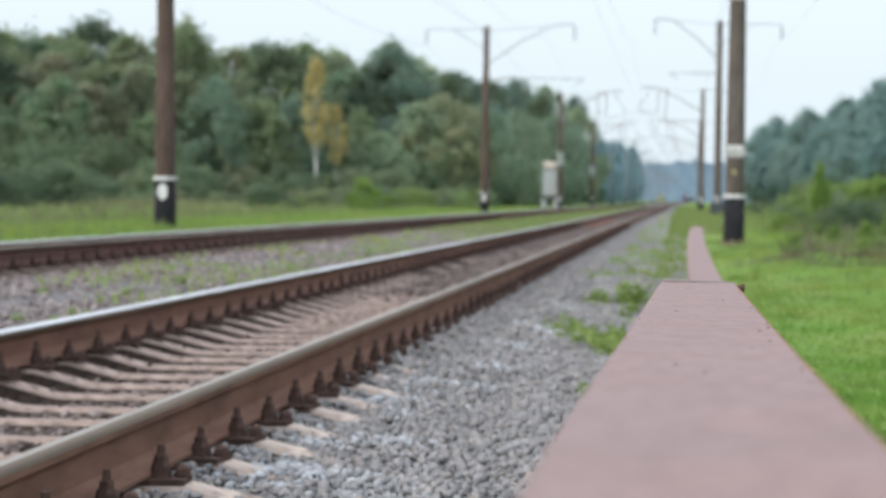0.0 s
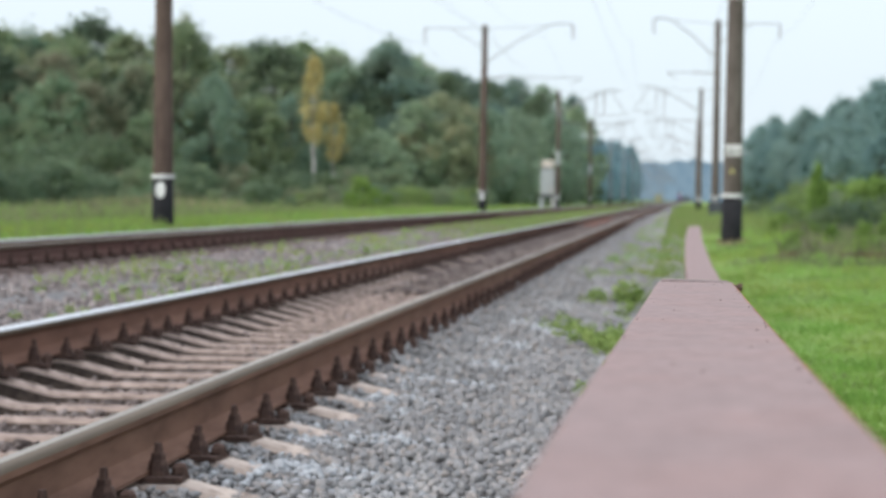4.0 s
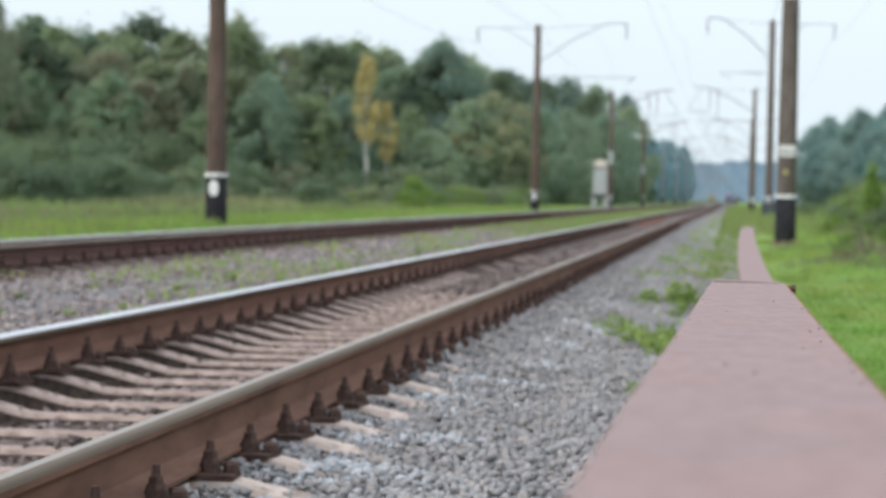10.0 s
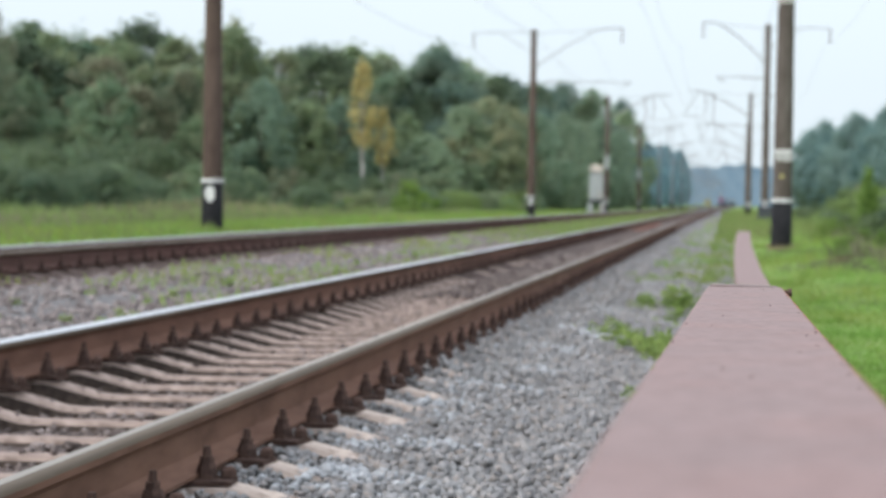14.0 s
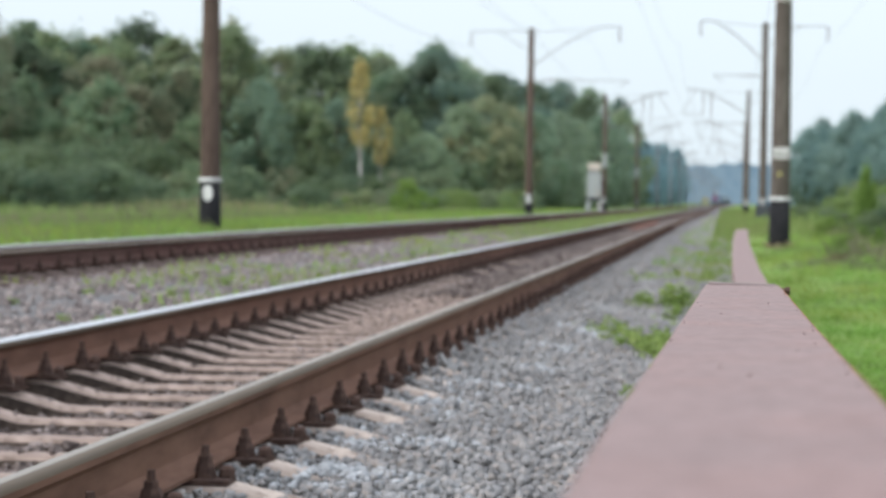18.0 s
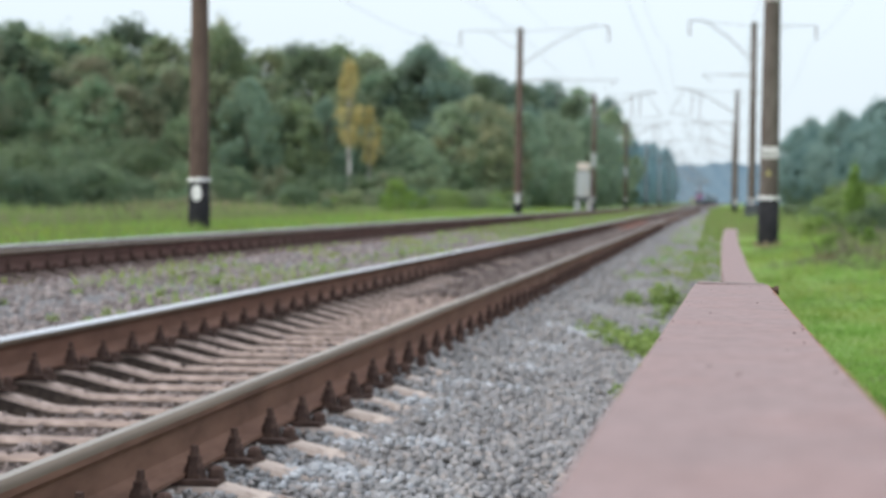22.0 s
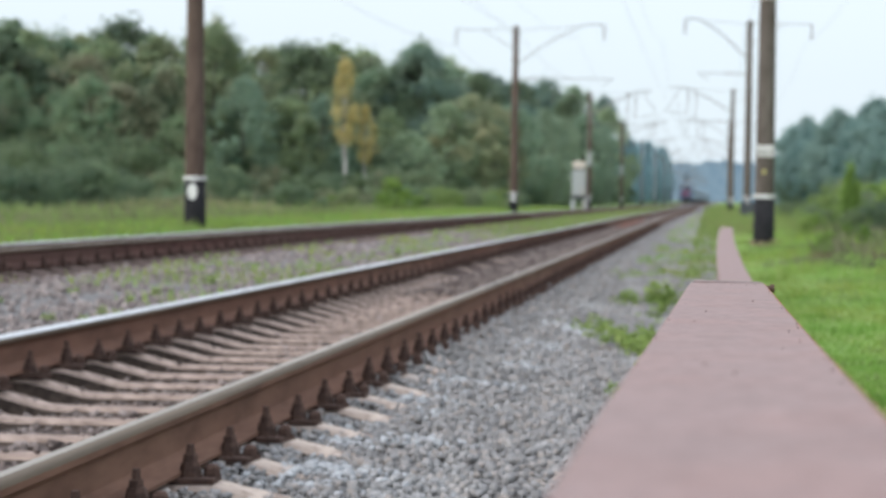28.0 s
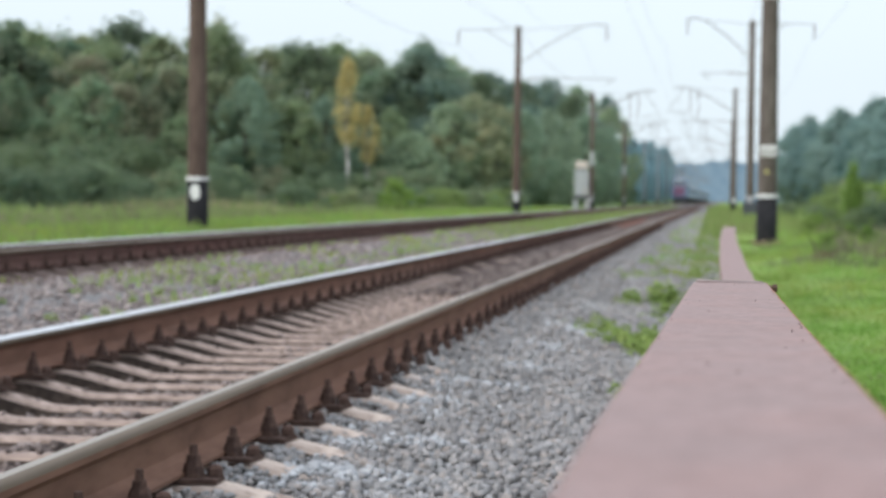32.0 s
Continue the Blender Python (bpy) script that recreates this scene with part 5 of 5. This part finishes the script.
# the nearest stones lie singly on the bed
shapes = []
for k in range(8):
    v, f = stones(rs, np.zeros(1), np.zeros(1), np.zeros(1), np.ones(1))
    shapes.append(raw_mesh("stone", v, f, M_STONE))
for k in range(300):
    x, y = rs.uniform(-1.15, -0.42), rs.uniform(5.2, 9.0)
    o = new("stone", shapes[k % 8])
    o.parent = bed
    s = rs.uniform(0.011, 0.021)
    o.matrix_basis = Matrix.LocRotScale((x, y, float(np.interp(x, BX, BZ)) + 0.03), Euler(rs.uniform(0, 6, 3)), (s, s, s))


# ---- grass and weeds ----
def blades(n, xs, ys, zs, h0, h1, width, name, label, mat, lean=0.45):
    h = rs.uniform(h0, h1, n) * rs.uniform(0.7, 1.2, n)
    ang = rs.uniform(0, math.tau, n)
    la = rs.uniform(0, math.tau, n)
    le = rs.uniform(0.1, lean, n) * h
    w = width * rs.uniform(0.6, 1.3, n)
    side = np.stack([np.cos(ang), np.sin(ang), np.zeros(n)], -1) * w[:, None]
    p = np.stack([xs, ys, zs - 0.01], -1)
    tip = p + np.stack([np.cos(la) * le, np.sin(la) * le, h], -1)
    mid = p + np.stack([np.cos(la) * le * 0.35, np.sin(la) * le * 0.35, h * 0.6], -1)
    v = np.stack([p - side, p + side, mid + side * 0.8, tip, mid - side * 0.8], 1).reshape(-1, 3)
    f = np.arange(n * 5).reshape(n, 5)
    o = new(name, raw_mesh(name, v, f, mat))
    return tagged(o, label, "grass", kind="stuff")


LX, LZ = [p[0] for p in LAND], [p[1] for p in LAND]


def wedge(n, side0, side1, y0, y1, power=0.8):
    """Points between two bearings' edges: side0, side1 = (metres, metres per metre)."""
    y = y0 * (y1 / y0) ** (rs.uniform(0, 1, n) ** power)
    lo, hi = side0[0] + side0[1] * y, side1[0] + side1[1] * y
    return lo + (hi - lo) * rs.uniform(0, 1, n), y


x, y = wedge(64000, (-0.25, 0.0), (0.5, 0.125), 5.5, 75)
keep = np.array([p > 0.42 or noise.noise((float(p) * 3, float(q) * 0.5, 7.3)) > 0.32 - 1.1 * p for p, q in zip(x, y)])
x, y = x[keep], y[keep]
blades(len(x), x, y, np.interp(x, LX, LZ), 0.014, 0.045, 0.008, "grass", "short bright green grass beside the guard beam", M_BLADE, 1.5)
x, y = wedge(9000, (-0.25, 0.0), (0.35, 0.0), 14, 120)
keep = np.array([noise.noise((float(p) * 2, float(q) * 0.35, 2.3)) > -0.1 - 0.5 * p for p, q in zip(x, y)])
x, y = x[keep], y[keep]
blades(len(x), x, y, np.interp(x, LX, LZ), 0.05, 0.14, 0.010, "grass", "patchy grass at the foot of the ballast", M_VERGE)
x, y = wedge(20000, (-0.1, 0.0), (1.5, 0.13), 55, 300)
blades(20000, x, y, np.interp(x, LX, LZ), 0.15, 0.45, 0.02, "grass", "rough grass along the masts", M_VERGE)
x, y = wedge(22000, (-9.7, 0.0), (-12.0, -0.10), 24, 200)
blades(22000, x, y, np.interp(x, LX, LZ), 0.08, 0.25, 0.014, "grass", "pale green grass verge beyond the far track", M_VERGE)
x, y = wedge(12000, (-9.7, 0.0), (-11.0, -0.035), 24, 160)
blades(12000, x, y, np.interp(x, LX, LZ), 0.06, 0.2, 0.014, "grass", "bright green grass strip along the far ballast", M_BLADE)
x, y = wedge(9000, (0.4, 0.035), (0.8, 0.125), 38, 75)
blades(9000, x, y, np.interp(x, LX, LZ), 0.06, 0.20, 0.010, "tall_grass", "rough grass round the scrub", M_BLADE, 0.6)
x, y = wedge(26000, (-11.0, -0.02), (-13.0, -0.30), 34, 150)
blades(26000, x, y, np.interp(x, LX, LZ), 0.10, 0.32, 0.014, "tall_grass", "knee-high yellowish meadow grass", M_DRY, 0.7)
x, y = wedge(8000, (-14.0, -0.03), (-16.0, -0.30), 75, 150)
blades(8000, x, y, np.interp(x, LX, LZ), 0.18, 0.45, 0.03, "tall_grass", "tall green weeds in the meadow", M_MEADOW, 0.5)
x, y = wedge(24000, (-16.0, -0.06), (-16.0, -0.30), 80, 190)
blades(24000, x, y, np.interp(x, LX, LZ), 0.15, 0.42, 0.022, "tall_grass", "tall dry grass before the wood", M_DRY, 0.6)
x, y = wedge(9000, (-5.8, 0.0), (-3.9, 0.0), 15, 160)
keep = np.array([noise.noise((float(a) * 1.6, float(b) * 0.5, 0.3)) > 0.02 for a, b in zip(x, y)])
x, y = x[keep], y[keep]
blades(len(x), x, y, np.interp(x, BX, BZ), 0.04, 0.12, 0.010, "grass", "sparse grass tufts in the ballast between the tracks", M_BLADE)
x, y = wedge(16000, (-5.7, 0.0), (-3.7, 0.0), 45, 300)
blades(len(x), x, y, np.interp(x, BX, BZ), 0.05, 0.13, 0.02, "grass", "green strip of grass between the tracks", M_VERGE)
x, y = wedge(34000, (-0.95, 0.0), (0.25, 0.0), 13, 150)
keep = np.array([noise.noise((float(p) * 2.2, float(q) * 0.4, 5.1)) > 0.20 - 0.40 * p - 0.0022 * q for p, q in zip(x, y)])
x, y = x[keep], y[keep]
blades(len(x), x, y, np.interp(x, BX, BZ), 0.025, 0.085, 0.007, "grass", "thin yellowish grass in the edge of the ballast", M_VERGE, 0.8)
cx, cy = wedge(84, (-0.95, 0.0), (0.05, 0.0), 24, 110)
x, y = np.repeat(cx, 40) + rs.normal(0, 0.09, 3360), np.repeat(cy, 40) + rs.normal(0, 0.40, 3360)
blades(3360, x, y, np.interp(x, BX, BZ) + 0.01, 0.03, 0.09, 0.010, "grass", "clumps of grass creeping into the ballast", M_BLADE, 0.9)
x, y = wedge(26000, (0.6, 0.036), (0.6, 0.13), 58, 130)
keep = rs.uniform(0, 1, len(x)) < np.clip((x / y - 0.03) * 25, 0.15, 1)
x, y = x[keep], y[keep]
blades(len(x), x, y, np.interp(x, LX, LZ), 0.25, 0.75, 0.018, "tall_grass", "tall pale weeds in front of the scrub", M_MEADOW, 0.5)
x, y = wedge(4200, (0.0, 0.052), (0.5, 0.125), 30.5, 34.0)
keep = np.array([noise.noise((float(p) * 2.6, float(q) * 0.8, 4.4)) > 0.75 - 0.22 * min(p, 3.4) for p, q in zip(x, y)])
x, y = x[keep], y[keep]
blades(len(x), x, y, np.interp(x, LX, LZ), 0.03, 0.14, 0.012, "dead_grass", "reddish brown dead grass and litter", M_DEAD, 1.2)


x, y = 0.92 + rs.normal(0, 0.20, 700), 36.2 + rs.normal(0, 0.55, 700)
blades(700, x, y, np.interp(x, LX, LZ), 0.02, 0.06, 0.014, "dead_grass", "withered brown grass at the mast's foot", M_DEAD, 1.4)


ang = rs.uniform(0, math.tau, 260)
x, y = 1.24 + 0.27 * np.cos(ang), 44 + 0.27 * np.sin(ang)
blades(260, x, y, np.interp(x, LX, LZ), 0.04, 0.16, 0.014, "dead_grass", "greyish withered grass round the mast's foot", M_STRAW, 0.6)


# tufts of taller growth in the meadow and in the rough grass
def tufts(n, per, side0, side1, y0, y1, h0, h1, width, reach, label, mat):
    cx, cy = wedge(n, side0, side1, y0, y1)
    x = np.repeat(cx, per) + rs.normal(0, reach, n * per)
    y = np.repeat(cy, per) + rs.normal(0, reach, n * per)
    o = blades(n * per, x, y, np.interp(x, LX, LZ), h0, h1, width, "tall_grass", label, mat, 0.7)
    return o


tufts(520, 26, (-11.5, -0.06), (-12.0, -0.32), 58, 125, 0.20, 0.48, 0.015, 0.55, "pale tufts of tall grass in the meadow", M_DRY)
tufts(230, 18, (-11.5, -0.06), (-12.0, -0.33), 62, 122, 0.22, 0.55, 0.013, 0.6, "straw-coloured seed heads in the meadow", M_STRAW)
for bx, d in ((-0.292, 96), (-0.285, 98), (-0.335, 84), (-0.255, 100)):
    n = 160
    x, y = bx * d + rs.normal(0, 0.9, n), d + rs.normal(0, 1.2, n)
    blades(n, x, y, np.interp(x, LX, LZ), 0.25, 0.7, 0.016, "tall_grass", "patch of pale withered weeds in the meadow", M_STRAW, 0.7)
tufts(260, 26, (-11.5, -0.02), (-12.0, -0.32), 42, 120, 0.18, 0.48, 0.016, 0.45, "green tufts of nettles in the meadow", M_MEADOW)
tufts(60, 60, (0.55, 0.02), (0.7, 0.12), 17, 40, 0.02, 0.07, 0.010, 0.26, "duller tufts in the short grass", M_MEADOW)
tufts(60, 60, (0.35, 0.01), (0.5, 0.12), 6, 20, 0.03, 0.08, 0.006, 0.09, "bright hummocks in the short grass", M_BLADE)
tufts(70, 40, (0.55, 0.02), (0.7, 0.12), 6, 20, 0.015, 0.05, 0.006, 0.10, "duller tufts in the short grass", M_VERGE)
tufts(60, 40, (0.6, 0.04), (0.7, 0.12), 28, 42, 0.04, 0.16, 0.009, 0.22, "yellowish weeds in the short grass", M_DRY)
tufts(110, 100, (0.45, 0.008), (0.8, 0.12), 20, 62, 0.05, 0.15, 0.010, 0.20, "bright hummocks in the rough grass", M_BLADE)
tufts(26, 70, (0.55, 0.010), (0.8, 0.12), 26, 66, 0.05, 0.16, 0.010, 0.24, "dull yellowish hummocks in the rough grass", M_DRY)
tufts(60, 30, (0.9, 0.03), (1.0, 0.12), 30, 60, 0.15, 0.45, 0.010, 0.16, "yellowish tufts in the rough grass", M_DRY)


# leafy weeds in the ballast
W0 = shrub(51, "leafy green weed growing in the ballast", M_LEAF_WEED, 18, 9, 0.10, "weed", "weeds in the ballast", 0.55, kite=True)
rng = random.Random(9)
for x, y, h in ((-0.36, 12.3, 0.14), (-0.42, 12.6, 0.15), (-0.30, 12.9, 0.14), (-0.47, 12.9, 0.13), (-0.54, 13.5, 0.12), (-0.40, 13.6, 0.14), (-0.60, 13.9, 0.11), (-0.68, 14.3, 0.10), (-0.75, 15.0, 0.08), (-0.84, 15.6, 0.07), (-0.94, 15.0, 0.05), (-1.02, 14.6, 0.05),
                (-0.39, 16.6, 0.10), (-0.36, 17.4, 0.12), (-0.40, 18.6, 0.20), (-0.44, 19.2, 0.20), (-0.37, 19.3, 0.16), (-0.70, 18.6, 0.13), (-0.66, 19.0, 0.10), (-0.74, 19.6, 0.08), (-0.43, 10.0, 0.07), (-0.40, 9.7, 0.06),
                (-0.62, 13.2, 0.11), (-0.74, 13.7, 0.10), (-0.80, 14.4, 0.09), (-0.88, 14.2, 0.07), (-0.55, 26.0, 0.08), (-0.62, 27.5, 0.08), (-0.95, 29.5, 0.06), (-0.5, 33, 0.10)):
    put(W0, x, y, along(BED, x), h * 1.15, rng.uniform(0, 360), wide=1.3)
for k in range(34):
    y = rng.uniform(10.5, 24)
    put(W0, -0.16 - 0.032 * y * rng.random(), y, along(BED, -0.4), rng.uniform(0.03, 0.07), rng.uniform(0, 360), "small leafy weed at the ballast's edge", 1.3)
for k in range(70):
    y = 12 * (60 / 12) ** rng.random()
    put(W0, rng.uniform(-5.6, -3.7), y, along(BED, -4.7), rng.uniform(0.03, 0.085), rng.uniform(0, 360), "small green weed between the tracks", 1.3)
for o in W0.children_recursive:
    bpy.data.objects.remove(o)
bpy.data.objects.remove(W0)


# ---- what moves ----
def motions():
    def nose(t):
        return 400.0 + 26.8 * (32.0 - t)
    for k, th in enumerate([loco, *coaches]):
        rows = []
        for i in range(33):
            y = nose(i) + (0 if k == 0 else 20.0 + 24.6 * (k - 1))
            turn = math.degrees(math.atan2(1.5e-5 * y, 1))
            rows.append((float(i), pose(TRAIN_X + bend(y), y, TRAIN_Z, 0, 0, -turn)))
        walk(th, rows)


motions()
